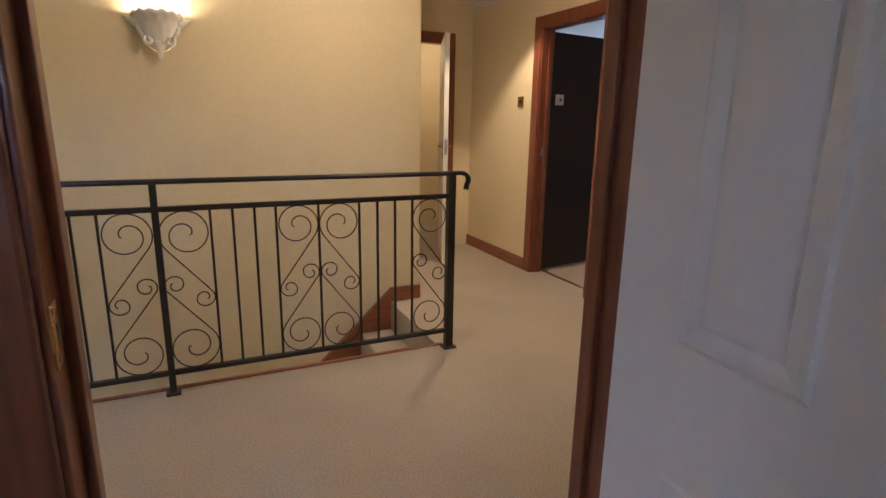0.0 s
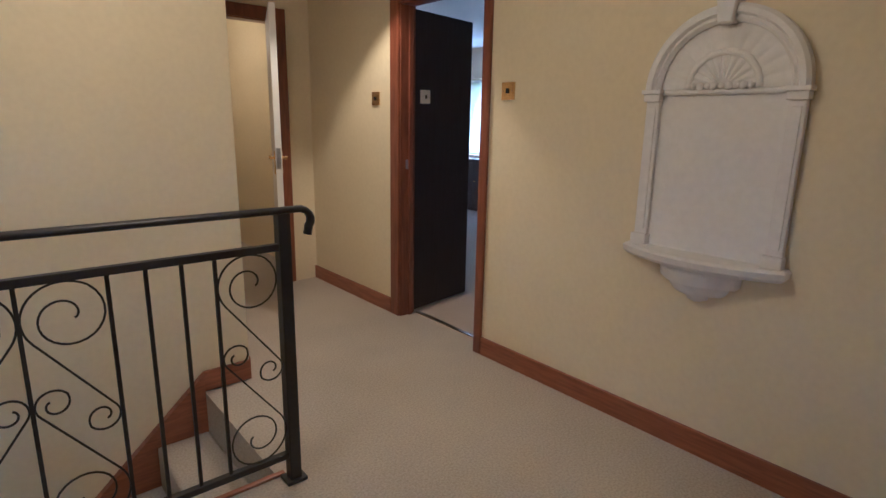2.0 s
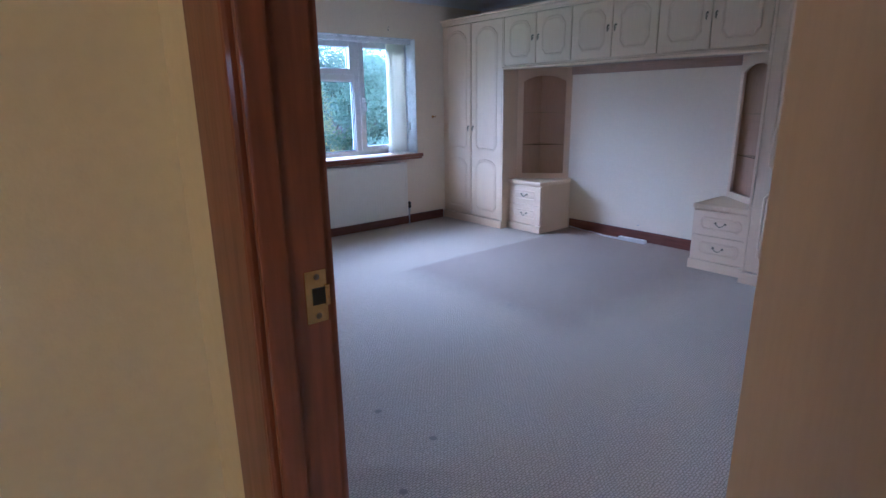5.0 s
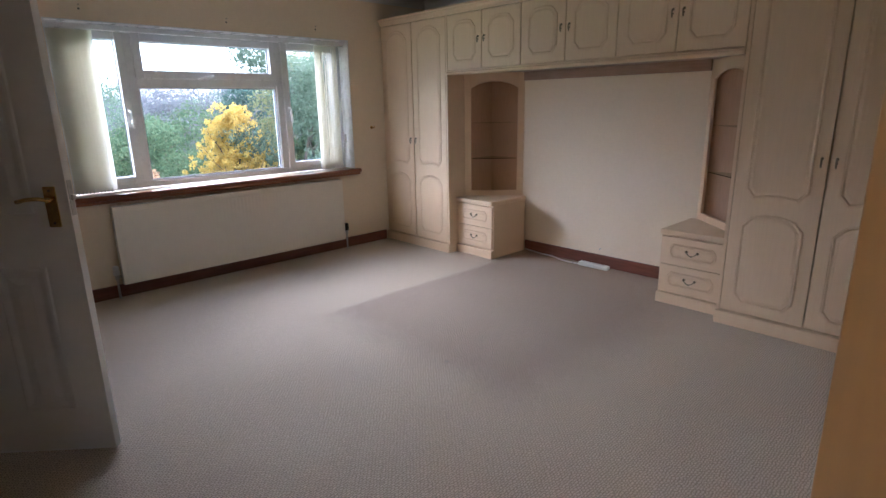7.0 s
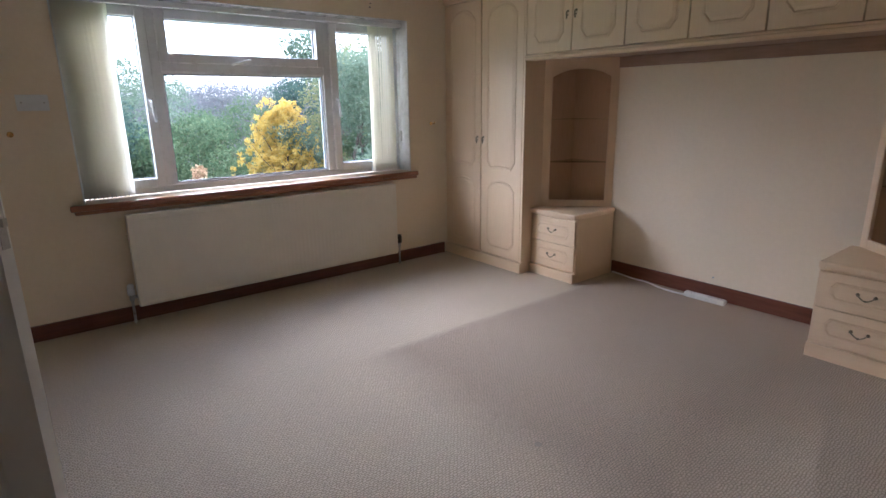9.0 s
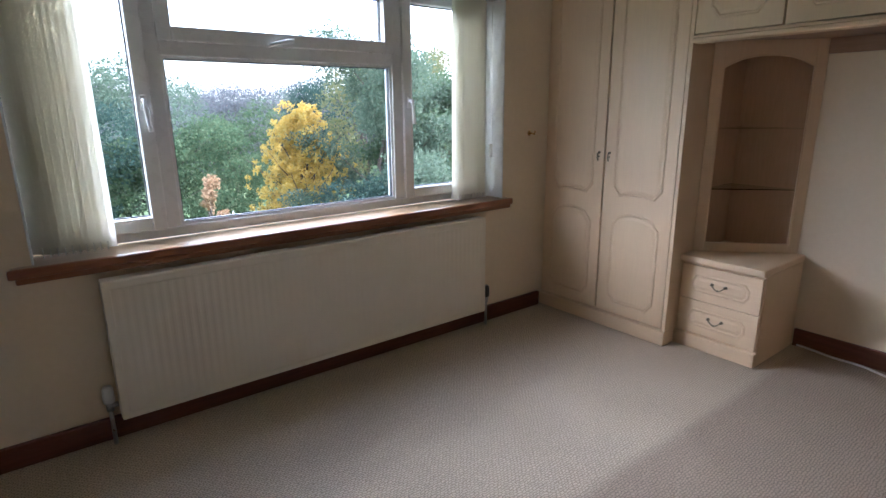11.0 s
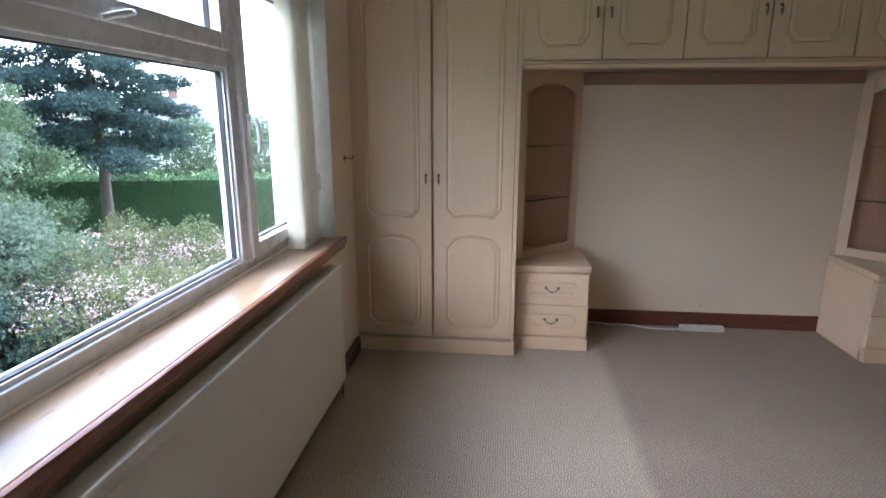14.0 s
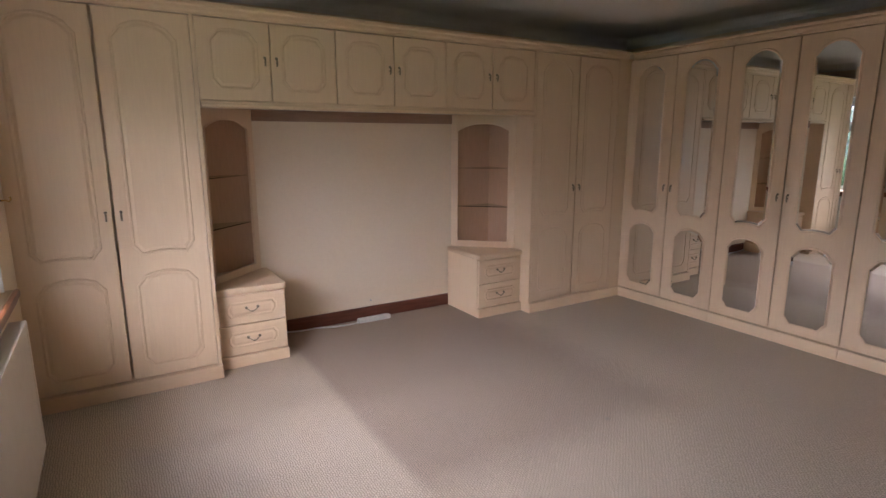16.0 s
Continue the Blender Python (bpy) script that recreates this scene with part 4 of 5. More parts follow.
box(bm, 6.497, 6.56, RY1 - 0.032, RY1, RZ0 + 0.02, RZ1 - 0.03, 0.006)
box(bm, 6.507, 6.56, RY0 + 0.02, RY1 - 0.02, RZ0 + 0.01, RZ1 - 0.02)
part("panel", bm, M_RAD, rad)
for y, d, dark in ((RY0 - 0.034, -1, True), (RY1 + 0.034, 1, False)):
    bm = tube(bmesh.new(), [(6.53, y, 0.0), (6.53, y, 0.19)], 0.008, 8)
    tube(bm, [(6.53, y, 0.17), (6.53, y - d * 0.03, 0.17)], 0.011, 8)
    lathe(bm, [(0, 0.15), (0.014, 0.15), (0.014, 0.185), (0, 0.185)], (6.53, y, 0), "z", 10)
    v = part("valve", bm, M_CHROME, rad, "dull chrome radiator valve", True)
    part("valve_cap", lathe(bmesh.new(), [(0, 0.186), (0.02, 0.186), (0.022, 0.2), (0.02, 0.245), (0.015, 0.255), (0, 0.255)], (6.53, y, 0), "z", 12), M_BLACK if dark else M_PLASTIC, v, "dark valve cap" if dark else "white valve cap", True)


for y in (RY0 + 0.25, (RY0 + RY1) / 2, RY1 - 0.25):
    part("bracket", boxed(6.555, EX, y - 0.02, y + 0.02, 0.2, 0.62, 0.002), M_RAD, rad)


def tieback(y, z):
    root = thing("tieback_hook", (EX, y, z), "small brass curtain tieback hook screwed to the wall", "hook")
    part("rose", lathe(bmesh.new(), [(0, -0.007), (0.013, -0.006), (0.016, 0)], (EX, y, z), "x", 12), M_BRASS, root, "", True)
    part("stem", tube(bmesh.new(), [(EX, y, z), (EX - 0.03, y, z), (EX - 0.043, y, z - 0.006), (EX - 0.05, y, z + 0.006), (EX - 0.046, y, z + 0.016)], 0.0042, 8), M_BRASS, root, "", True)


tieback(-2.98, 1.155)
tieback(-0.125, 1.185)
for y, z in ((-0.62, 2.05), (-1.62, 2.045), (-2.42, 2.05)):
    root = thing("curtain_track_screw", (EX, y, z), "small dark screw sticking out above the window", "screw")
    part("screw", tube(bmesh.new(), [(EX + 0.002, y, z), (EX - 0.018, y, z)], 0.0035, 6), M_ANTIQUE, root)
    part("wall_plug", lathe(bmesh.new(), [(0, -0.002), (0.006, -0.002), (0.007, 0)], (EX, y, z - 0.025), "x", 8), M_BLACK, root)


# ---- fitted bedroom furniture ----
FY = -3.145       # door fronts along the bed wall
PLY = -3.125      # plinth front
TOPZ = 2.11
DB, DT = 0.09, 2.095
ROUT = [(0, 0), (0.004, 0.005), (0.010, 0.0055), (0.016, 0.0005), (0.020, 0.0005), (0.034, 0.005)]


def pull(root_part, place, z):
    """A small antique drop pull. place turns (u, v, height off the door) into the world."""
    bm = bmesh.new()
    for du, dv, r in ((0, 0.012, 0.008), (0, -0.012, 0.0055)):
        bmesh.ops.create_icosphere(bm, subdivisions=2, radius=r, matrix=Matrix.Translation(place(du, z + dv, 0.006)))
    tube(bm, [place(0, z + 0.012, 0.01), place(0, z + 0.004, 0.02), place(0, z - 0.018, 0.021), place(0, z - 0.034, 0.014)], 0.0048, 6)
    part("handle", bm, M_ANTIQUE, root_part, "small antique brass drop handle", True)


def swing_door(root, place, w, z0, z1, handle_side, handle_z, tall, mirror=False):
    """A cupboard door w wide on place(u, v, h), u from 0 to w. Tall ones have two shaped panels, mirrored or routed."""
    bm = bmesh.new()
    g = 0.0033
    path = [(g, z0 + g), (w - g, z0 + g), (w - g, z1 - g), (g, z1 - g)]
    loft(bm, path, [(0, -0.018), (0, -0.002), (0.002, 0.0)], place)
    d = part("door", bm, M_CREAM, root)
    e = 0.092 if mirror else 0.068
    if tall:
        outlines = [shaped_panel(e, w - e, z0 + 0.06, 0.695, 0.024, 0.0, 0.045), shaped_panel(e, w - e, 0.80, z1 - 0.085, 0.035, 0.012, 0.045)]
    else:
        outlines = [shaped_panel(e, w - e, z0 + 0.06, z1 - 0.06, 0.012, 0.0, 0.045)]
    for o in outlines:
        if mirror:
            bm = bmesh.new()
            rings = []
            for dd, h in ((-0.004, 0), (0.0, 0.006), (0.007, 0.0065), (0.012, 0.002)):
                rings.append([bm.verts.new(place(p.x, p.y, h)) for p in inset(o, dd)])
            k = len(o)
            for r, s in zip(rings, rings[1:]):
                for i in range(k):
                    bm.faces.new((r[i], r[(i + 1) % k], s[(i + 1) % k], s[i]))
            part("mirror_frame", bm, M_CREAM, d)
            part("mirror", loft(bmesh.new(), inset(o, 0.011), [(0, 0.0012), (0.014, 0.0032)], place), M_MIRROR, d, "bevelled mirror glass")
        else:
            part("panel", loft(bmesh.new(), o, ROUT, place), M_CREAM, d)
    u = w - 0.034 if handle_side > 0 else 0.034
    pull(d, lambda a, v, h: place(u + a, v, h), handle_z)
    return d


def carcass(root, x0, x1, y0, y1, z0, z1, nm="body", material=M_CREAM):
    return part(nm, boxed(x0, x1, y0, y1, z0, z1, 0.001), material, root)


def bed_face(x_right):
    """Doors along the bed wall: u runs from x_right towards smaller x, so that it goes left to right as one faces the wall."""
    return lambda u, v, h: (x_right - u, FY + h, v)


def plinth_bm(x0, x1, y0, y1, h=0.082):
    return boxed(x0, x1, y0, y1, 0, h, 0.006)


W1 = (5.686, 6.595)
w1 = thing("double_wardrobe", ((W1[0] + W1[1]) / 2, -3.43, 0), "cream limed-oak double wardrobe between window and bed wall", "wardrobe", "fitted wardrobes")
carcass(w1, W1[0], W1[1], BY + 0.005, FY - 0.032, 0.0, TOPZ)
part("side_panel", boxed(5.666, 5.686, BY + 0.005, FY, 0.0, TOPZ, 0.002), M_CREAM, w1)
part("plinth", plinth_bm(5.660, 6.598, FY - 0.05, PLY), M_CREAMH, w1)
half = (W1[1] - W1[0]) / 2
swing_door(w1, bed_face(W1[1]), half - 0.002, DB, DT, 1, 1.04, True)
swing_door(w1, bed_face(W1[1] - half - 0.002), half - 0.002, DB, DT, -1, 1.04, True)

W2 = (2.31, 3.226)
w2 = thing("double_wardrobe", (2.74, -3.43, 0), "cream limed-oak double wardrobe in the corner beside the mirrors", "wardrobe", "fitted wardrobes")
carcass(w2, 2.18, W2[1], BY + 0.005, FY - 0.032, 0.0, TOPZ)
part("side_panel", boxed(3.226, 3.246, BY + 0.005, FY, 0.0, TOPZ, 0.002), M_CREAM, w2)
part("filler", boxed(2.10, 2.31, FY - 0.018, FY - 0.001, 0.0, TOPZ, 0.002), M_CREAM, w2)
part("plinth", plinth_bm(2.17, 3.25, FY - 0.05, PLY), M_CREAMH, w2)
half = (W2[1] - W2[0]) / 2
swing_door(w2, bed_face(W2[1]), half, DB, DT, 1, 1.04, True)
swing_door(w2, bed_face(W2[1] - half), half, DB, DT, -1, 1.04, True)

# bridging cupboards over the bed
B0, B1, BZ0, BZ1 = 3.247, 5.665, 1.648, 2.095
pair = (B1 - B0) / 3
for k in range(3):
    x1 = B1 - pair * k
    u = thing("bridging_cupboard", (x1 - pair / 2, -3.43, BZ0), "cream limed-oak bridging cupboard over the bed space", "cupboard", "bridging cupboards")
    carcass(u, x1 - pair, x1, BY + 0.005, FY - 0.032, BZ0 - 0.013, TOPZ)
    swing_door(u, bed_face(x1), pair / 2, BZ0, BZ1, 1, 1.885, False)
    swing_door(u, bed_face(x1 - pair / 2), pair / 2, BZ0, BZ1, -1, 1.885, False)


def run_moulding(name, x0, x1, y0, y1, z0, prof, label, category, axis):
    """A moulding with a stepped profile of (out, height), along x (facing +y) or along y (facing +x)."""
    bm = bmesh.new()
    ends = []
    for e in (0, 1):
        ends.append([bm.verts.new(((x0 if not e else x1), y0 + o, z0 + h) if axis == "x" else (x0 + o, (y0 if not e else y1), z0 + h)) for o, h in prof])
    k = len(prof)
    for i in range(k):
        bm.faces.new((ends[0][i], ends[0][(i + 1) % k], ends[1][(i + 1) % k], ends[1][i]))
    bm.faces.new(ends[0])
    bm.faces.new(ends[1][::-1])
    return tagged(finish(name, bm, M_CREAMH), label, category)


CORN = [(-0.05, 0), (0.004, 0), (0.006, 0.012), (0.016, 0.022), (0.020, 0.038), (0.036, 0.046), (0.040, 0.062), (-0.05, 0.062)]
PELM = [(-0.06, 0), (0.014, 0), (0.022, 0.006), (0.022, 0.018), (0.012, 0.024), (0.010, 0.034), (-0.002, 0.036), (-0.06, 0.036)]
run_moulding("cornice", 2.21, 6.60, FY, FY, 2.097, CORN, "cream moulded cornice along the wardrobe tops", "cornice", "x")
run_moulding("pelmet", 3.246, 5.66, FY, FY, 1.610, PELM, "cream moulded pelmet under the bridging cupboards", "pelmet", "x")

# Rail and soffit carry the shade below the cupboards in their colour.
tagged(finish("bridge_back_rail", boxed(B0 + 0.40, B1 - 0.40, BY + 0.002, BY + 0.02, 1.558, 1.632, 0.002), M_SHADED_RAIL), "brown wooden rail on the wall under the bridging cupboards, its colour darkened for shade", "rail")
tagged(finish("bridge_soffit", boxed(B0, B1, BY + 0.002, FY - 0.062, 1.6325, 1.6345), M_SHADED_RAIL), "brown board under the bridging cupboards, its colour darkened for the shade there", "soffit")

# bedside chests with corner display shelves
BTOP = 0.522


def bedside(x_side, s):
    """A two-drawer chest against the wardrobe side at x_side, reaching s (-1 or 1) along x, with a corner display unit on it."""
    w, front = 0.44, -3.25
    a, c = sorted((x_side, x_side + s * w))
    root = thing("bedside_chest", ((a + c) / 2, -3.48, 0), "cream limed-oak two-drawer bedside chest beside a wardrobe", "bedside chest", "bedside chests")
    part("body", boxed(a, c, BY + 0.018, front - 0.018, 0.0, BTOP - 0.035, 0.002), M_CREAM, root)
    part("top", boxed(a, c, BY + 0.003, front + 0.014, BTOP - 0.035, BTOP, 0.008), M_CREAMH, root)
    part("plinth", plinth_bm(a, c, front - 0.05, front + 0.014, 0.075), M_CREAMH, root)
    place = lambda u, v, h: (c - u, front + h, v)
    for z0, z1 in ((0.085, 0.276), (0.281, 0.472)):
        bm = bmesh.new()
        loft(bm, [(0.008, z0), (w - 0.008, z0), (w - 0.008, z1), (0.008, z1)], [(0, -0.018), (0, -0.003), (0.003, 0)], place)
        d = part("drawer", bm, M_CREAMH, root)
        part("panel", loft(bmesh.new(), shaped_panel(0.065, w - 0.065, z0 + 0.042, z1 - 0.042, 0.0, 0.0, 0.022, 0.010), ROUT, place), M_CREAMH, d)
        zc = (z0 + z1) / 2
        bm = bmesh.new()
        for du in (-0.036, 0.036):
            lathe(bm, [(0, 0.016), (0.007, 0.015), (0.004, 0.009), (0.009, 0.005), (0.009, 0.004)], place(w / 2 + du, zc + 0.01, 0), "y", 10)
        tube(bm, [place(w / 2 - 0.036 + 0.072 * k / 10, zc + 0.01 - 0.024 * math.sin(math.pi * k / 10), 0.016) for k in range(11)], 0.0032, 6)
        bmesh.ops.create_icosphere(bm, subdivisions=1, radius=0.006, matrix=Matrix.Translation(place(w / 2, zc - 0.014, 0.016)))
        part("handle", bm, M_ANTIQUE, d, "antique brass drop handle", True)
    # display unit
    disp = thing("corner_display_unit", ((a + c) / 2, -3.6, BTOP), "cream corner display unit with arched front and glass shelves", "display shelf", "corner display units")
    zt = 1.632
    p0 = Vector((x_side + s * 0.004, -3.355))
    p1 = Vector((x_side + s * 0.40, BY + 0.006))
    run = (p1 - p0)
    length = run.length
    d2 = run.normalized()
    nrm = Vector((d2.y, -d2.x))
    if nrm.y < 0:
        nrm = -nrm

    def place2(u, v, h):
        q = p0 + d2 * u + nrm * h
        return (q.x, q.y, v)

    st = 0.055
    bm = bmesh.new()

    def slab(u0, u1, v0, v1):
        loft(bm, [(u0, v0), (u1, v0), (u1, v1), (u0, v1)], [(0, -0.018), (0, -0.002), (0.002, 0)], place2)

    slab(0, st, BTOP, zt)
    slab(length - st, length, BTOP, zt)
    slab(st, length - st, BTOP, BTOP + 0.05)
    part("front_frame", bm, M_CREAM, disp)
    bm = bmesh.new()
    n = 16
    rise = 0.06
    z_s = 1.50
    top, low, back = [], [], []
    for k in range(n + 1):
        f = k / n
        u = st + (length - 2 * st) * f
        v = z_s + rise * (1 - abs(2 * f - 1) ** 2.4)
        top.append((u, zt))
        low.append((u, v))
    for h, flip in ((0, False), (-0.018, True)):
        tv = [bm.verts.new(place2(u, v, h)) for u, v in top]
        lv = [bm.verts.new(place2(u, v, h)) for u, v in low]
        for k in range(n):
            bm.faces.new((lv[k], lv[k + 1], tv[k + 1], tv[k]))
        if not flip:
            first = lv
        else:
            for k in range(n):
                bm.faces.new((first[k], first[k + 1], lv[k + 1], lv[k]))
    part("arched_head", bm, M_CREAM, disp)
    bm = bmesh.new()
    edge = [(st, BTOP + 0.05)] + [(length - st, BTOP + 0.05)] + [low[k] for k in range(n, -1, -1)]
    tube(bm, [place2(u, v, 0.0) for u, v in edge], 0.006, 6, True)
    part("bead", bm, M_CREAM, disp)
    xa, xb = sorted((x_side + s * 0.001, x_side + s * 0.003))
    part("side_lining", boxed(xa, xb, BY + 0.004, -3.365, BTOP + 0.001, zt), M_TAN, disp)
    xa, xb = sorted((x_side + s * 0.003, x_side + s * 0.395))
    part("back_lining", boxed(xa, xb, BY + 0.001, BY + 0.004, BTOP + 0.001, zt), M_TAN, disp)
    for z in (0.865, 1.19):
        bm = bmesh.new()
        tri = [place2(0.012, z, -0.022), place2(length - 0.012, z, -0.022), (x_side + s * 0.006, BY + 0.006, z)]
        lo = [bm.verts.new(p) for p in tri]
        hi = [bm.verts.new((p[0], p[1], z + 0.006)) for p in tri]
        bm.faces.new(lo)
        bm.faces.new(hi)
        for i in range(3):
            bm.faces.new((lo[i], lo[(i + 1) % 3], hi[(i + 1) % 3], hi[i]))
        part("glass_shelf", bm, M_SHELFGLASS, disp, "clear glass shelf")


bedside(5.665, -1)
bedside(3.247, 1)

# mirrored wardrobes along the west wall
MX = 2.17
DW = 0.4605
Y_START = -3.143


def mirror_face(y0):
    return lambda u, v, h: (MX + h, y0 + u, v)


for k in range(3):
    y0 = Y_START + 2 * DW * k
    u = thing("mirrored_wardrobe", (1.87, y0 + DW, 0), "cream limed-oak double wardrobe with shaped mirrors in its doors", "wardrobe", "mirrored wardrobes")
    part("body", boxed(BX + 0.004, MX - 0.032, y0 + 0.001, y0 + 2 * DW - 0.001, 0, TOPZ, 0.001), M_CREAM, u)
    part("plinth", boxed(MX - 0.05, MX + 0.014, y0 + 0.0005, y0 + 2 * DW - 0.0005, 0, 0.082, 0.005), M_CREAMH, u)
    swing_door(u, mirror_face(y0), DW, DB, DT, 1, 1.04, True, True)
    swing_door(u, mirror_face(y0 + DW), DW, DB, DT, -1, 1.04, True, True)
    if k == 2:
        part("end_panel", boxed(BX + 0.004, MX, y0 + 2 * DW, y0 + 2 * DW + 0.02, 0, TOPZ, 0.002), M_CREAM, u, "plain cream end panel")
run_moulding("cornice", MX, MX, -3.10, Y_START + 6 * DW + 0.02, 2.097, CORN, "cream moulded cornice along the mirrored wardrobe tops", "cornice", "y")

# extension lead
lead = thing("extension_lead", (4.43, -3.645, 0), "white extension lead with a trailing cable by the skirting", "extension lead")
part("socket_block", boxed(4.29, 4.565, -3.675, -3.625, 0.0, 0.034, 0.007), M_PLASTIC, lead)
for k in range(4):
    x = 4.33 + 0.062 * k
    s = part("socket", boxed(x - 0.024, x + 0.024, -3.668, -3.632, 0.0335, 0.0355, 0.0007), M_PLASTIC, lead)
    for dx, dy in ((0, 0.01), (-0.011, -0.006), (0.011, -0.006)):
        part("slot", boxed(x + dx - 0.003, x + dx + 0.003, -3.65 + dy - 0.002, -3.65 + dy + 0.002, 0.035, 0.0362), M_BLACK, s)
pts = []
for k in range(25):
    f = k / 24
    pts.append((4.565 + 0.62 * f, -3.65 - 0.03 * f + 0.035 * math.sin(2.6 * math.pi * f) * (1 - f), 0.006 + 0.035 * max(0, f - 0.55) + 0.004 * math.sin(9 * f) ** 2))
part("cable", tube(bmesh.new(), pts, 0.006, 6), M_PLASTIC, lead, "thin white cable", True)
clip = thing("wall_socket_screw", (4.42, BY, 0.15), "small screw in the bed wall above the skirting", "screw")
part("screw", tube(bmesh.new(), [(4.42, BY, 0.15), (4.42, BY + 0.014, 0.15)], 0.005, 8), M_CHROME, clip)

# dents that furniture feet left in the pile
for x, y in ((3.226, -0.226), (3.54, -0.17), (3.05, 0.05), (4.05, -1.55), (3.3, 0.22)):
    d = tagged(finish("carpet_dent", lathe(bmesh.new(), [(0, 0.0012), (0.009, 0.0012), (0.016, 0.0004)], (x, y, 0), "z", 14), mat("flattened_carpet_pile", (0.30, 0.25, 0.20), (0.36, 0.31, 0.26), scale=120, rough=1.0, bump=0.5, bscale=200)), "flattened round dent of a furniture foot in the carpet", "carpet dent", "carpet dents")

# ---- side room behind the dark door ----
win2 = thing("window_2", (6.78, 6.9, 0.8), "white window of the side room behind a vertical blind", "window", kind="structure")
for y0, y1, z0, z1 in ((5.9, 7.9, 0.8, 0.86), (5.9, 7.9, 1.89, 1.95), (5.9, 5.96, 0.86, 1.89), (7.84, 7.9, 0.86, 1.89), (6.87, 6.93, 0.86, 1.89)):
    part("window_frame", boxed(6.75, 6.81, y0, y1, z0, z1, 0.005), M_UPVC, win2)
for y0, y1 in ((5.96, 6.87), (6.93, 7.84)):
    part("pane", boxed(6.778, 6.782, y0, y1, 0.86, 1.89), M_GLASS, win2).visible_shadow = False
blind2 = thing("vertical_blind", (6.66, 6.9, 1.93), "pale vertical blind hanging closed across the side window", "window blind")
part("head_rail", boxed(6.64, 6.69, 5.9, 7.9, 1.9, 1.935, 0.003), M_UPVC, blind2)
for k in range(25):
    y = 5.94 + 0.08 * k
    bm = boxed(-0.0006, 0.0006, -0.044, 0.044, 0.83, 1.9)
    bmesh.ops.rotate(bm, verts=bm.verts, cent=(0, 0, 0), matrix=Matrix.Rotation(radians(50), 3, "Z"))
    bmesh.ops.translate(bm, verts=bm.verts, vec=(6.655, y, 0))
    part("slat", bm, M_BLIND, blind2)
desk = thing("low_cabinet", (6.4, 6.9, 0), "low dark-stained cabinet under the side window", "cabinet")
part("body", boxed(6.2, 6.58, 5.6, 8.2, 0.06, 0.74, 0.004), M_DESK, desk)
part("top", boxed(6.18, 6.59, 5.58, 8.22, 0.74, 0.77, 0.005), M_DESK, desk)
part("plinth", boxed(6.23, 6.58, 5.62, 8.18, 0, 0.06), M_DESK, desk)
for k in range(4):
    y = 5.62 + 0.645 * k
    d = part("door", boxed(6.184, 6.2, y, y + 0.635, 0.08, 0.72, 0.003), M_DESK, desk)
    part("handle", lathe(bmesh.new(), [(0, -0.02), (0.01, -0.018), (0.006, 0)], (6.184, y + 0.58, 0.45), "x", 10), M_BRASS, d)


# ---- garden and distance ----
GZ = -2.75
bm = bmesh.new()
bmesh.ops.create_grid(bm, x_segments=60, y_segments=60, size=500)
for v in bm.verts:
    v.co = (v.co.x + 250 - 50, v.co.y, GZ - 0.012 * max(0, min(40, v.co.x - 10)))
ground = structure("ground", bm, M_LAWN, "damp garden lawn", "lawn")

L_GREEN = leafy("mid_green_leaves", (0.06, 0.095, 0.05), (0.085, 0.12, 0.06), (0.12, 0.15, 0.08))
L_DARK = leafy("dark_blue_green_leaves", (0.035, 0.06, 0.05), (0.05, 0.08, 0.06), (0.075, 0.105, 0.08))
L_YELLOW = leafy("golden_autumn_leaves", (0.46, 0.29, 0.06), (0.58, 0.40, 0.09), (0.50, 0.40, 0.14))
L_ORANGE = leafy("orange_autumn_leaves", (0.34, 0.20, 0.11), (0.42, 0.28, 0.17), (0.28, 0.20, 0.11))
L_GOLDGREEN = leafy("yellowing_leaves", (0.16, 0.165, 0.07), (0.23, 0.205, 0.095), (0.15, 0.17, 0.085))
L_CONIFER = leafy("conifer_needles", (0.03, 0.05, 0.045), (0.045, 0.07, 0.06), (0.06, 0.085, 0.075))
L_BROWN = leafy("bare_russet_twigs", (0.12, 0.12, 0.12), (0.145, 0.135, 0.138), (0.11, 0.12, 0.118))
L_HEDGE = leafy("clipped_hedge_leaves", (0.065, 0.12, 0.05), (0.08, 0.14, 0.06), (0.10, 0.155, 0.075))
L_BLOOM = leafy("faded_pink_blooms", (0.50, 0.36, 0.34), (0.62, 0.52, 0.48), (0.34, 0.22, 0.2))
L_GREY = leafy("grey_green_leaves", (0.085, 0.12, 0.08), (0.115, 0.15, 0.10), (0.15, 0.175, 0.12))
L_BUSH = leafy("olive_bush_leaves", (0.075, 0.105, 0.045), (0.115, 0.135, 0.06), (0.16, 0.15, 0.08))


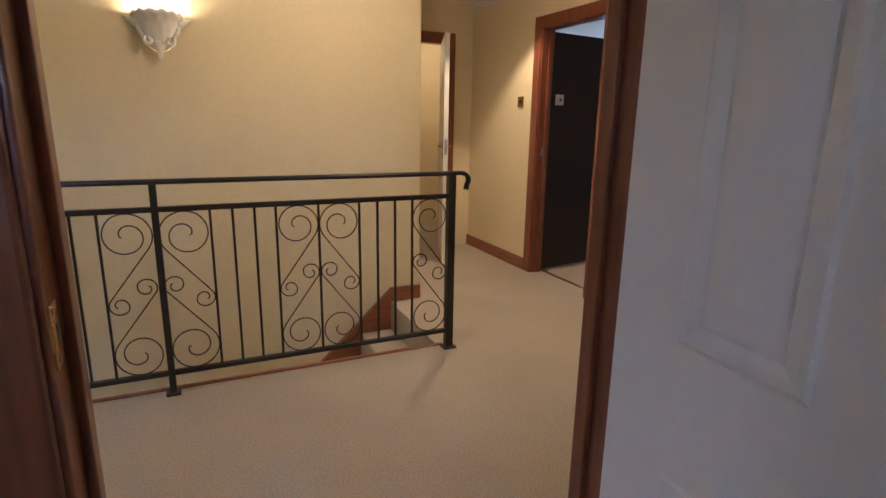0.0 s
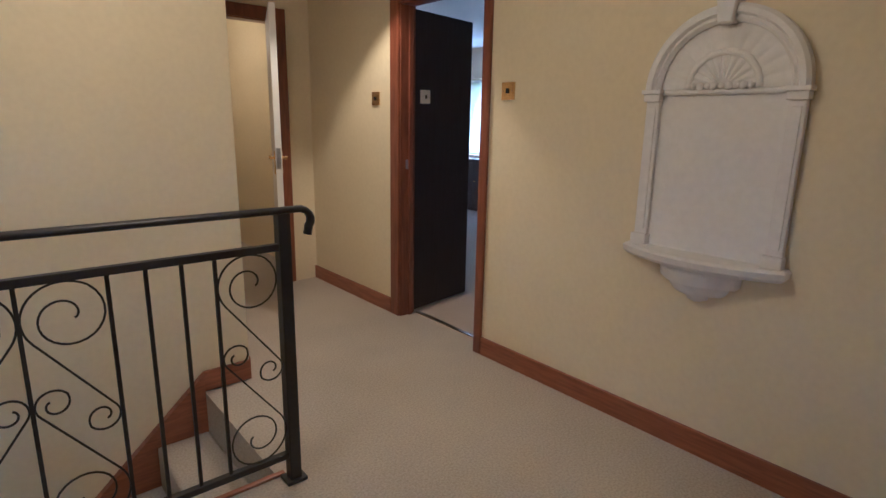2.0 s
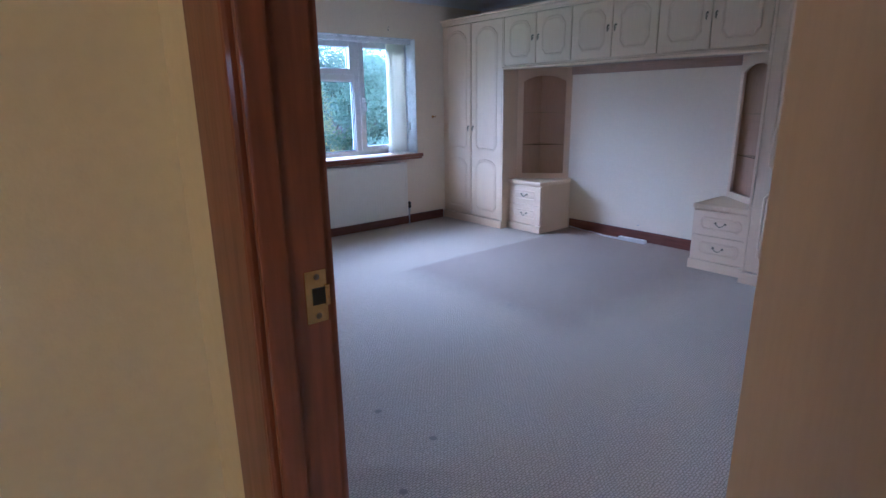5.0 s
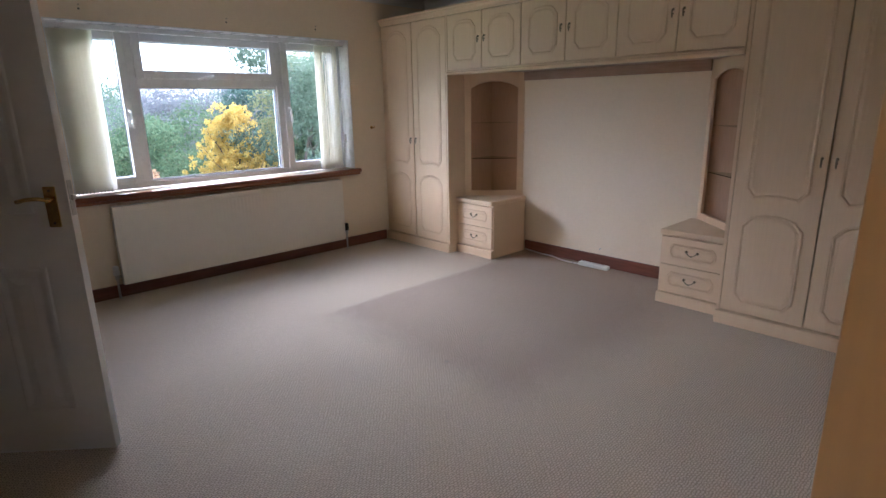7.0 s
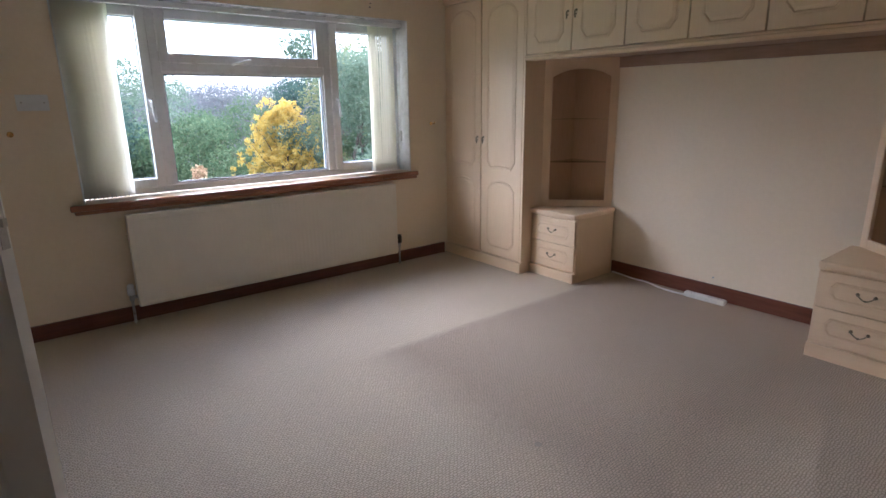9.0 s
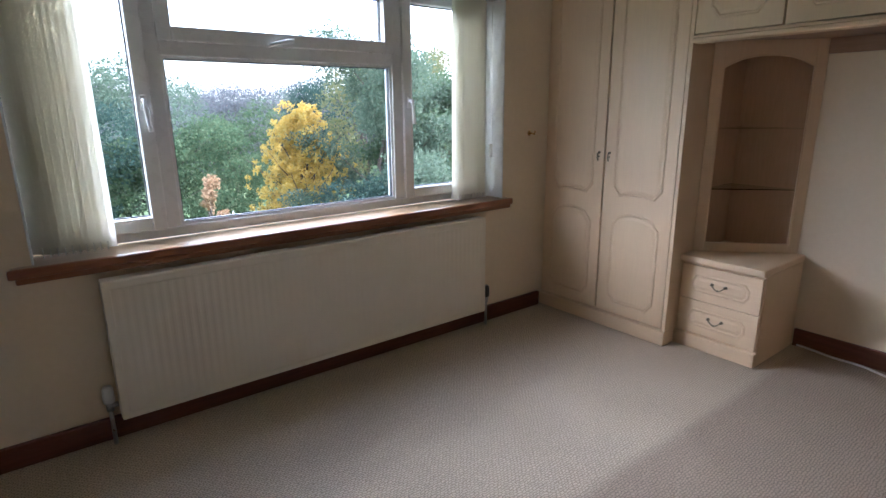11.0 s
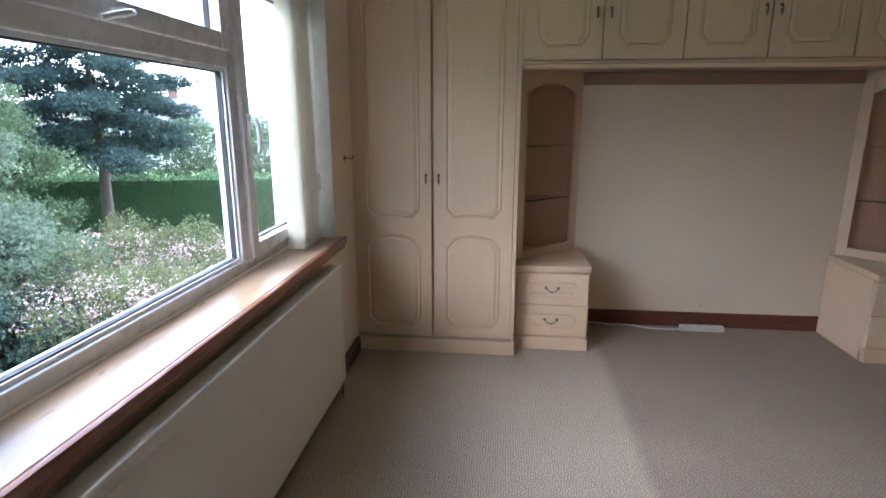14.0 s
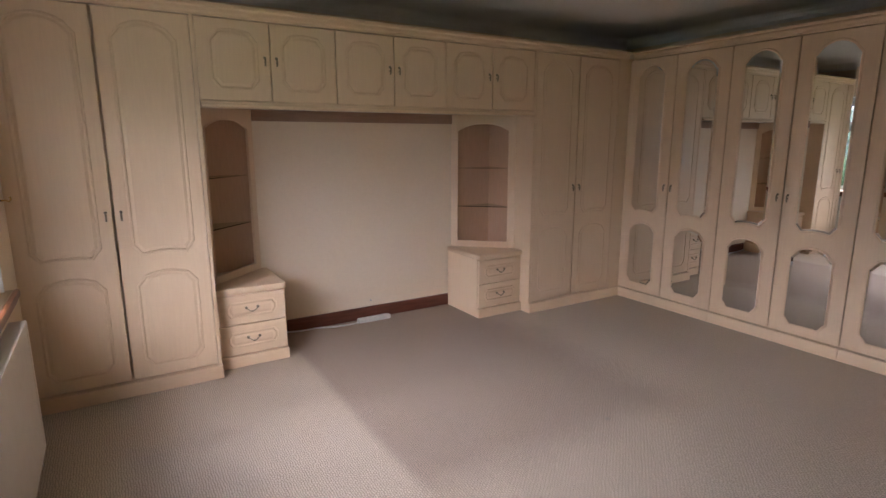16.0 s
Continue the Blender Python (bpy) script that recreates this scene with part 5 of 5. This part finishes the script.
def leaves(blobs, count, size, seed, droop=0.0, thin=0.0):
    """Many small leaves, two triangles each, in the outer parts of uneven blobs (x, y, z, rx, ry, rz), with gaps."""
    count, size = int(count * 1.7), size * 0.72
    r = np.random.RandomState(seed)
    vol = np.array([b[3] * b[4] * b[5] for b in blobs]) ** 0.75
    pick = r.choice(len(blobs), count, p=vol / vol.sum())
    b = np.array(blobs, float)[pick]
    d = r.normal(size=(count, 3))
    d /= np.linalg.norm(d, axis=1)[:, None]
    rad = r.uniform(0.35, 1.0, count) ** 0.5
    lump = 0.82 + 0.22 * np.sin(d[:, 0] * 7 + b[:, 0] * 3) * np.sin(d[:, 1] * 6 + b[:, 1]) + 0.12 * np.sin(d[:, 2] * 11 + pick)
    p = b[:, :3] + d * b[:, 3:] * (rad * lump)[:, None]
    p[:, 2] -= droop * r.uniform(0, 1, count) ** 3
    keep = np.sin(p[:, 0] * 2.9) * np.sin(p[:, 1] * 3.1) * np.sin(p[:, 2] * 3.7) > -0.75 + thin
    p, d = p[keep], d[keep]
    n = len(p)
    u = r.normal(size=(n, 3)) + d * 0.3
    u /= np.linalg.norm(u, axis=1)[:, None]
    v = np.cross(u, r.normal(size=(n, 3)))
    v /= np.linalg.norm(v, axis=1)[:, None]
    s = size * r.uniform(0.6, 1.3, n)[:, None]
    corners = np.stack([p - u * s, p + v * s * 0.55, p + u * s, p - v * s * 0.55], 1).reshape(-1, 3)
    me = bpy.data.meshes.new("crown")
    me.from_pydata(corners.tolist(), [], np.arange(n * 4).reshape(-1, 4).tolist())
    return me


def branch(bm, a, c, r0, r1, seed, bend=0.12):
    r = random.Random(seed)
    a, c = Vector(a), Vector(c)
    n = 6
    rings = []
    for k in range(n + 1):
        f = k / n
        p = a.lerp(c, f) + Vector((r.uniform(-1, 1), r.uniform(-1, 1), 0)) * bend * math.sin(math.pi * f) * (c - a).length * 0.3
        rad = r0 + (r1 - r0) * f
        rings.append([bm.verts.new(p + Vector((rad * math.cos(q), rad * math.sin(q), 0))) for q in (2 * math.pi * j / 7 for j in range(7))])
    for s, t in zip(rings, rings[1:]):
        for j in range(7):
            bm.faces.new((s[j], s[(j + 1) % 7], t[(j + 1) % 7], t[j]))


def tree(name, x, y, height, spread, material, label, seed, count=9000, size=0.07, low=0.15, droop=0.0, thin=0.0, category="tree", base=GZ, squash=1.0, n=11, clump=1.0):
    """A trunk with limbs, and a crown of leaves round the limbs' ends."""
    r = random.Random(seed)
    root = thing(name, (x, y, base), label, category, "garden planting")
    bm = bmesh.new()
    top = base + height * 0.75
    branch(bm, (x, y, base - 0.2), (x + r.uniform(-0.2, 0.2), y + r.uniform(-0.2, 0.2), top), 0.035 * height * 0.5 + 0.03, 0.02, seed, 0.2)
    blobs = []
    for k in range(n):
        f = low + (1 - low) * (k + 0.5) / n
        q = k * 2.4 + r.uniform(-0.4, 0.4)
        reach = spread * (0.75 if 0.2 < f < 0.75 else 0.5) * r.uniform(0.6, 1.1) * squash
        tip = (x + reach * math.cos(q), y + reach * math.sin(q), base + height * f)
        branch(bm, (x, y, base + height * max(0.05, f - 0.25)), tip, 0.012 * height * 0.4 + 0.01, 0.006, seed + k)
        e = spread * r.uniform(0.36, 0.58)
        e *= clump
        blobs.append((*tip, e, e, e * r.uniform(0.6, 1.0)))
        if clump < 1:
            for g in (0.5, 0.8, 1.15, 1.28):
                blobs.append((x + (tip[0] - x) * g, y + (tip[1] - y) * g, tip[2] + (g - 1) * 0.5, e * 0.75, e * 0.75, e * 0.4))
    blobs.append((x, y, base + height * 0.86, spread * 0.4, spread * 0.4, height * 0.14))
    part("trunk", bm, M_BARK, root, "brown trunk with limbs", True)
    me = leaves(blobs, count, size, seed, droop, thin)
    me.materials.append(material)
    crown = new("crown", me)
    crown.parent = root
    crown.matrix_parent_inverse = root.matrix_basis.inverted()
    return root


def conifer(name, x, y, height, spread, label, seed, count=18000):
    """A straight trunk with drooping tiers of needle clumps."""
    r = random.Random(seed)
    root = thing(name, (x, y, GZ), label, "conifer", "garden planting")
    bm = bmesh.new()
    branch(bm, (x, y, GZ - 0.2), (x, y, GZ + height), 0.2, 0.02, seed, 0.02)
    blobs = []
    for k in range(40):
        f = 0.44 + 0.55 * k / 39
        q = k * 2.4
        reach = spread * min(1, 2.0 * (1.08 - f)) * r.uniform(0.6, 1.1)
        tip = (x + reach * math.cos(q), y + reach * math.sin(q), GZ + height * f - 0.15 * reach)
        branch(bm, (x, y, GZ + height * f), tip, 0.04, 0.01, seed + k, 0.05)
        for g in (0.45, 0.8, 1.0):
            blobs.append((x + (tip[0] - x) * g, y + (tip[1] - y) * g, GZ + height * f - 0.15 * reach * g, reach * 0.24 + 0.16, reach * 0.24 + 0.16, 0.16 + 0.05 * reach))
    part("trunk", bm, M_BARK, root, "straight brown trunk", True)
    me = leaves(blobs, count * 2, 0.075, seed)
    me.materials.append(L_CONIFER)
    crown = new("crown", me)
    crown.parent = root
    crown.matrix_parent_inverse = root.matrix_basis.inverted()


def az(deg, dist):
    """A place seen from the window at that bearing (0 is +x, negative towards -y)."""
    return 5.0 + dist * math.cos(radians(deg)), -0.4 + dist * math.sin(radians(deg))




def weeping_tree(name, x, y, height, spread, material, label, seed, sprays=170, count=24000):
    """A short trunk with many thin boughs that arch outwards and hang, each set with fine leaves."""
    r = random.Random(seed)
    root = thing(name, (x, y, GZ), label, "tree", "garden planting")
    bm = bmesh.new()
    branch(bm, (x, y, GZ - 0.2), (x + 0.1, y, GZ + height * 0.7), 0.09, 0.03, seed, 0.15)
    blobs = []
    for k in range(sprays):
        q, f = k * 2.399, r.uniform(0.22, 0.98)
        reach = spread * r.uniform(0.45, 1.05) * (1.1 - 0.62 * f ** 2)
        rise, fall = height * 0.10 * r.uniform(0.6, 1.6), height * r.uniform(0.06, 0.26)
        tip = (x + reach * math.cos(q), y + reach * math.sin(q), GZ + height * f)
        if k % 4 == 0:
            branch(bm, (x, y, GZ + height * max(0.1, f - 0.3)), tip, 0.025, 0.006, seed + k)
        for g in (0.3, 0.5, 0.68, 0.85, 1.0):
            e = 0.125 - 0.055 * g
            blobs.append((x + (tip[0] - x) * g, y + (tip[1] - y) * g, tip[2] + rise * math.sin(math.pi * g) - fall * g * g, e * 1.25, e * 1.25, e))
    part("trunk", bm, M_BARK, root, "brown trunk with thin boughs", True)
    me = leaves(blobs, count, 0.048, seed, 0.1)
    me.materials.append(material)
    crown = new("crown", me)
    crown.parent = root
    crown.matrix_parent_inverse = root.matrix_basis.inverted()


weeping_tree("golden_tree", *az(-24.8, 13.5), 3.95, 1.7, L_YELLOW, "small golden-leaved autumn tree with arching sprays", 3)
tree("low_shrub", *az(-33, 11.5), 2.7, 1.8, L_DARK, "dark evergreen shrub below the trees", 22, 14000, 0.05, 0.02, category="shrub")
tree("low_shrub", *az(-40.5, 11.5), 2.5, 1.7, L_GREY, "grey-green shrub below the trees", 23, 13000, 0.05, 0.02, category="shrub")
tree("large_shrub", *az(-34, 13.0), 5.5, 2.4, L_GREY, "large grey-green shrub tree in the garden", 5, 32000, 0.055, 0.05, 0.2, n=20, clump=0.7)
tree("large_shrub", *az(-40, 14.5), 5.0, 2.2, L_GREEN, "large green shrub tree turning in autumn", 7, 28000, 0.055, 0.05, 0.2, n=20, clump=0.7)
tree("orange_shrub", *az(-15.4, 11.5), 2.7, 0.34, L_ORANGE, "narrow orange-leaved shrub beside the golden tree", 21, 2600, 0.05, 0.1, category="shrub")
tree("low_shrub", *az(-30, 10.0), 1.9, 1.5, L_DARK, "dark evergreen shrub below the trees", 8, 9000, 0.05, 0.05, category="shrub")
tree("low_shrub", *az(-37, 10.5), 1.7, 1.5, L_DARK, "dark evergreen shrub below the trees", 9, 9000, 0.05, 0.05, category="shrub")
tree("birch", *az(-31, 20), 6.2, 1.7, L_GOLDGREEN, "tall thinning birch with yellowing leaves", 11, 8000, 0.07, 0.3, 0.8, 0.35)
tree("birch", *az(-38, 19), 6.0, 1.5, L_GOLDGREEN, "tall thinning birch with yellowing leaves", 12, 7000, 0.07, 0.3, 0.8, 0.35)
conifer("conifer", *az(-49.8, 19), 7.6, 3.1, "broad dark blue-green conifer at the end of the garden", 13)
tree("evergreen_bush", *az(-25.5, 24), 5.0, 1.9, L_DARK, "rounded dark evergreen behind the golden tree", 15, 9000, 0.08, 0.15)
tree("garden_tree", *az(-12, 16), 3.4, 2.3, L_GREEN, "green garden tree beyond the lawn", 16, 12000, 0.075, 0.1)
tree("garden_tree", *az(-17.5, 20), 3.7, 2.4, L_GREEN, "green garden tree beyond the lawn", 17, 12000, 0.075, 0.1)
tree("garden_tree", *az(-6, 18), 5.0, 2.5, L_GREY, "grey-green garden tree beyond the lawn", 18, 11000, 0.075, 0.15)
tree("garden_tree", *az(0, 15), 4.7, 2.3, L_DARK, "dark green garden tree beyond the lawn", 19, 11000, 0.075, 0.1)
tree("garden_tree", *az(6, 18), 5.2, 2.5, L_GREEN, "green garden tree beyond the lawn", 20, 9000, 0.08, 0.1)
for k in range(17):
    a = 8 - 2.9 * k
    tree("distant_tree", *az(a, 34 + 5 * (k % 3)), 4.1 + 0.7 * (k % 2) + 0.5 * (k % 3), 3.2, L_BROWN if k % 3 != 1 else L_GREY, "bare russet tree in the woodland beyond the gardens", 30 + k, 9000, 0.10, 0.12, 0.4, 0.0)
for k in range(5):
    a = -50 - 7.5 * k
    tree("distant_tree", *az(a, 36 + 3 * (k % 2)), 3.6 + 0.4 * (k % 2), 2.6, L_GREEN, "green tree beyond the hedge", 50 + k, 5000, 0.12, 0.1)

# flowering bushes under the window side
for k, (a, d, h) in enumerate(((-44, 10.5, 1.7), (-52, 9.2, 1.75), (-60, 8.6, 1.75), (-68, 8.4, 1.7), (-76, 8.8, 1.6), (-56, 12, 1.8), (-66, 12, 1.7), (-49, 13, 1.9))):
    x, y = az(a, d)
    b = tree("flowering_bush", x, y, h, 1.35, L_BUSH, "straggly olive-green bush with faded pink flower heads", 70 + k, 6500, 0.045, 0.15, 0, 0.05, "bush")
    me = leaves([(x, y, GZ + h * 0.72, 1.15, 1.15, h * 0.34)], 1700, 0.042, 170 + k)
    me.materials.append(L_BLOOM)
    bl = new("blooms", me)
    bl.parent = b
    bl.matrix_parent_inverse = b.matrix_basis.inverted()
    tagged(bl, "faded pink flower heads")

# clipped hedge
hx, hy = az(-66, 19)
r = np.random.RandomState(9)
n = 42000
along, up, out = r.uniform(-11, 11, n), r.uniform(0, 1, n) ** 0.6 * 2.3, r.uniform(-0.6, 0.6, n)
c, s = math.cos(radians(14)), math.sin(radians(14))
p = np.stack([hx + along * c - out * s, hy + along * s + out * c, GZ + up + 0.04 * np.sin(along * 3)], 1)
u = r.normal(size=(n, 3))
u /= np.linalg.norm(u, axis=1)[:, None]
v = np.cross(u, r.normal(size=(n, 3)))
v /= np.linalg.norm(v, axis=1)[:, None]
core = [(hx + a * c - o * s, hy + a * s + o * c, GZ + z) for a in (-11, 11) for o in (-0.5, 0.5) for z in (0, 2.2)]
faces = np.arange(n * 4).reshape(-1, 4).tolist() + [[n * 4 + i for i in f] for f in ((0, 1, 3, 2), (4, 6, 7, 5), (0, 4, 5, 1), (2, 3, 7, 6), (1, 5, 7, 3))]
me = bpy.data.meshes.new("hedge")
me.from_pydata(np.stack([p - u * 0.055, p + v * 0.035, p + u * 0.055, p - v * 0.035], 1).reshape(-1, 3).tolist() + core, [], faces)
me.materials.append(L_HEDGE)
tagged(new("hedge", me), "long clipped green hedge at the garden boundary", "hedge", kind="stuff")


# white garden balustrade with finials
fx, fy = az(-17.8, 9.6)
fence = thing("garden_fence", (fx, fy, GZ), "white picket fence with turned finials in the garden", "fence")
for k in range(7):
    x, y = fx + 0.04 * k, fy - 0.27 * k
    tall = 2.3 if k == 0 else 1.78
    bm = boxed(x - 0.04, x + 0.04, y - 0.04, y + 0.04, GZ - 0.05, GZ + tall - 0.32, 0.004)
    lathe(bm, [(0, tall - 0.32), (0.055, tall - 0.32), (0.05, tall - 0.28), (0.025, tall - 0.25), (0.06, tall - 0.19), (0.058, tall - 0.14), (0.03, tall - 0.07), (0.0, tall)], (x, y, GZ), "z", 10)
    part("post", bm, M_WHITE, fence)
for z in (0.35, 0.95):
    bm = bmesh.new()
    tube(bm, [(fx, fy, GZ + z), (fx + 0.24, fy - 1.62, GZ + z)], 0.035, 4)
    part("rail", bm, M_WHITE, fence)


# houses beyond the hedge
def house(x, y, turn, w, d, h, roof, material, label):
    root = thing("house", (x, y, GZ), label, "house", "distant houses")
    m = pose(x, y, GZ, 0, 0, turn)

    def put(nm, bm, mt, parent=root):
        for v in bm.verts:
            v.co = m @ v.co
        return part(nm, bm, mt, parent)

    put("wall", boxed(-w / 2, w / 2, -d / 2, d / 2, -1, h), M_RENDERED)
    bm = bmesh.new()
    e = 0.4
    a = [bm.verts.new(q) for q in ((-w / 2 - e, -d / 2 - e, h - 0.15), (w / 2 + e, -d / 2 - e, h - 0.15), (w / 2 + e, d / 2 + e, h - 0.15), (-w / 2 - e, d / 2 + e, h - 0.15), (-w / 2 - e, 0, h + roof), (w / 2 + e, 0, h + roof))]
    for f in ((0, 1, 5, 4), (2, 3, 4, 5), (0, 4, 3), (1, 2, 5), (0, 3, 2, 1)):
        bm.faces.new([a[i] for i in f])
    rf = put("roof", bm, material)
    put("chimney", boxed(w / 4 - 0.35, w / 4 + 0.35, -0.35, 0.35, h + roof * 0.6, h + roof + 0.9), M_REDTILE, rf)
    for sx in (-0.3, 0, 0.3):
        for side in (-1, 1):
            wd = put("window", boxed(w * sx - 0.6, w * sx + 0.6, *sorted((side * d / 2, side * (d / 2 + 0.06))), h - 1.6, h - 0.5), M_UPVC)
            put("pane", boxed(w * sx - 0.52, w * sx + 0.52, *sorted((side * (d / 2 + 0.055), side * (d / 2 + 0.07))), h - 1.52, h - 0.58), M_BLACK, wd)


house(*az(-61, 55), 30, 13, 8, 3.4, 2.6, M_SLATE, "pale house with a blue-grey tiled roof beyond the hedge")
house(*az(-69, 62), 20, 16, 8, 3.0, 2.4, M_REDTILE, "pale house with a weathered red tiled roof beyond the hedge")
house(*az(-77, 58), 25, 13, 8, 3.4, 2.6, M_SLATE, "pale house with a blue-grey tiled roof beyond the hedge")
bm = bmesh.new()
rows = []
for j, (dist, lift) in enumerate(((70, -1.0), (95, 2.2), (130, 4.6), (180, 5.0))):
    rows.append([bm.verts.new((5 + dist * math.cos(radians(a)), dist * math.sin(radians(a)), GZ - 1 + lift * (1 + 0.18 * math.sin(a * 0.31) + 0.1 * math.sin(a * 1.7 + j)))) for a in range(-85, 60, 1)])
for s_, t_ in zip(rows, rows[1:]):
    for i in range(len(s_) - 1):
        bm.faces.new((s_[i], s_[i + 1], t_[i + 1], t_[i]))
structure("backdrop_hill", bm, M_HILL, "low wooded hill on the horizon", "hill", True)
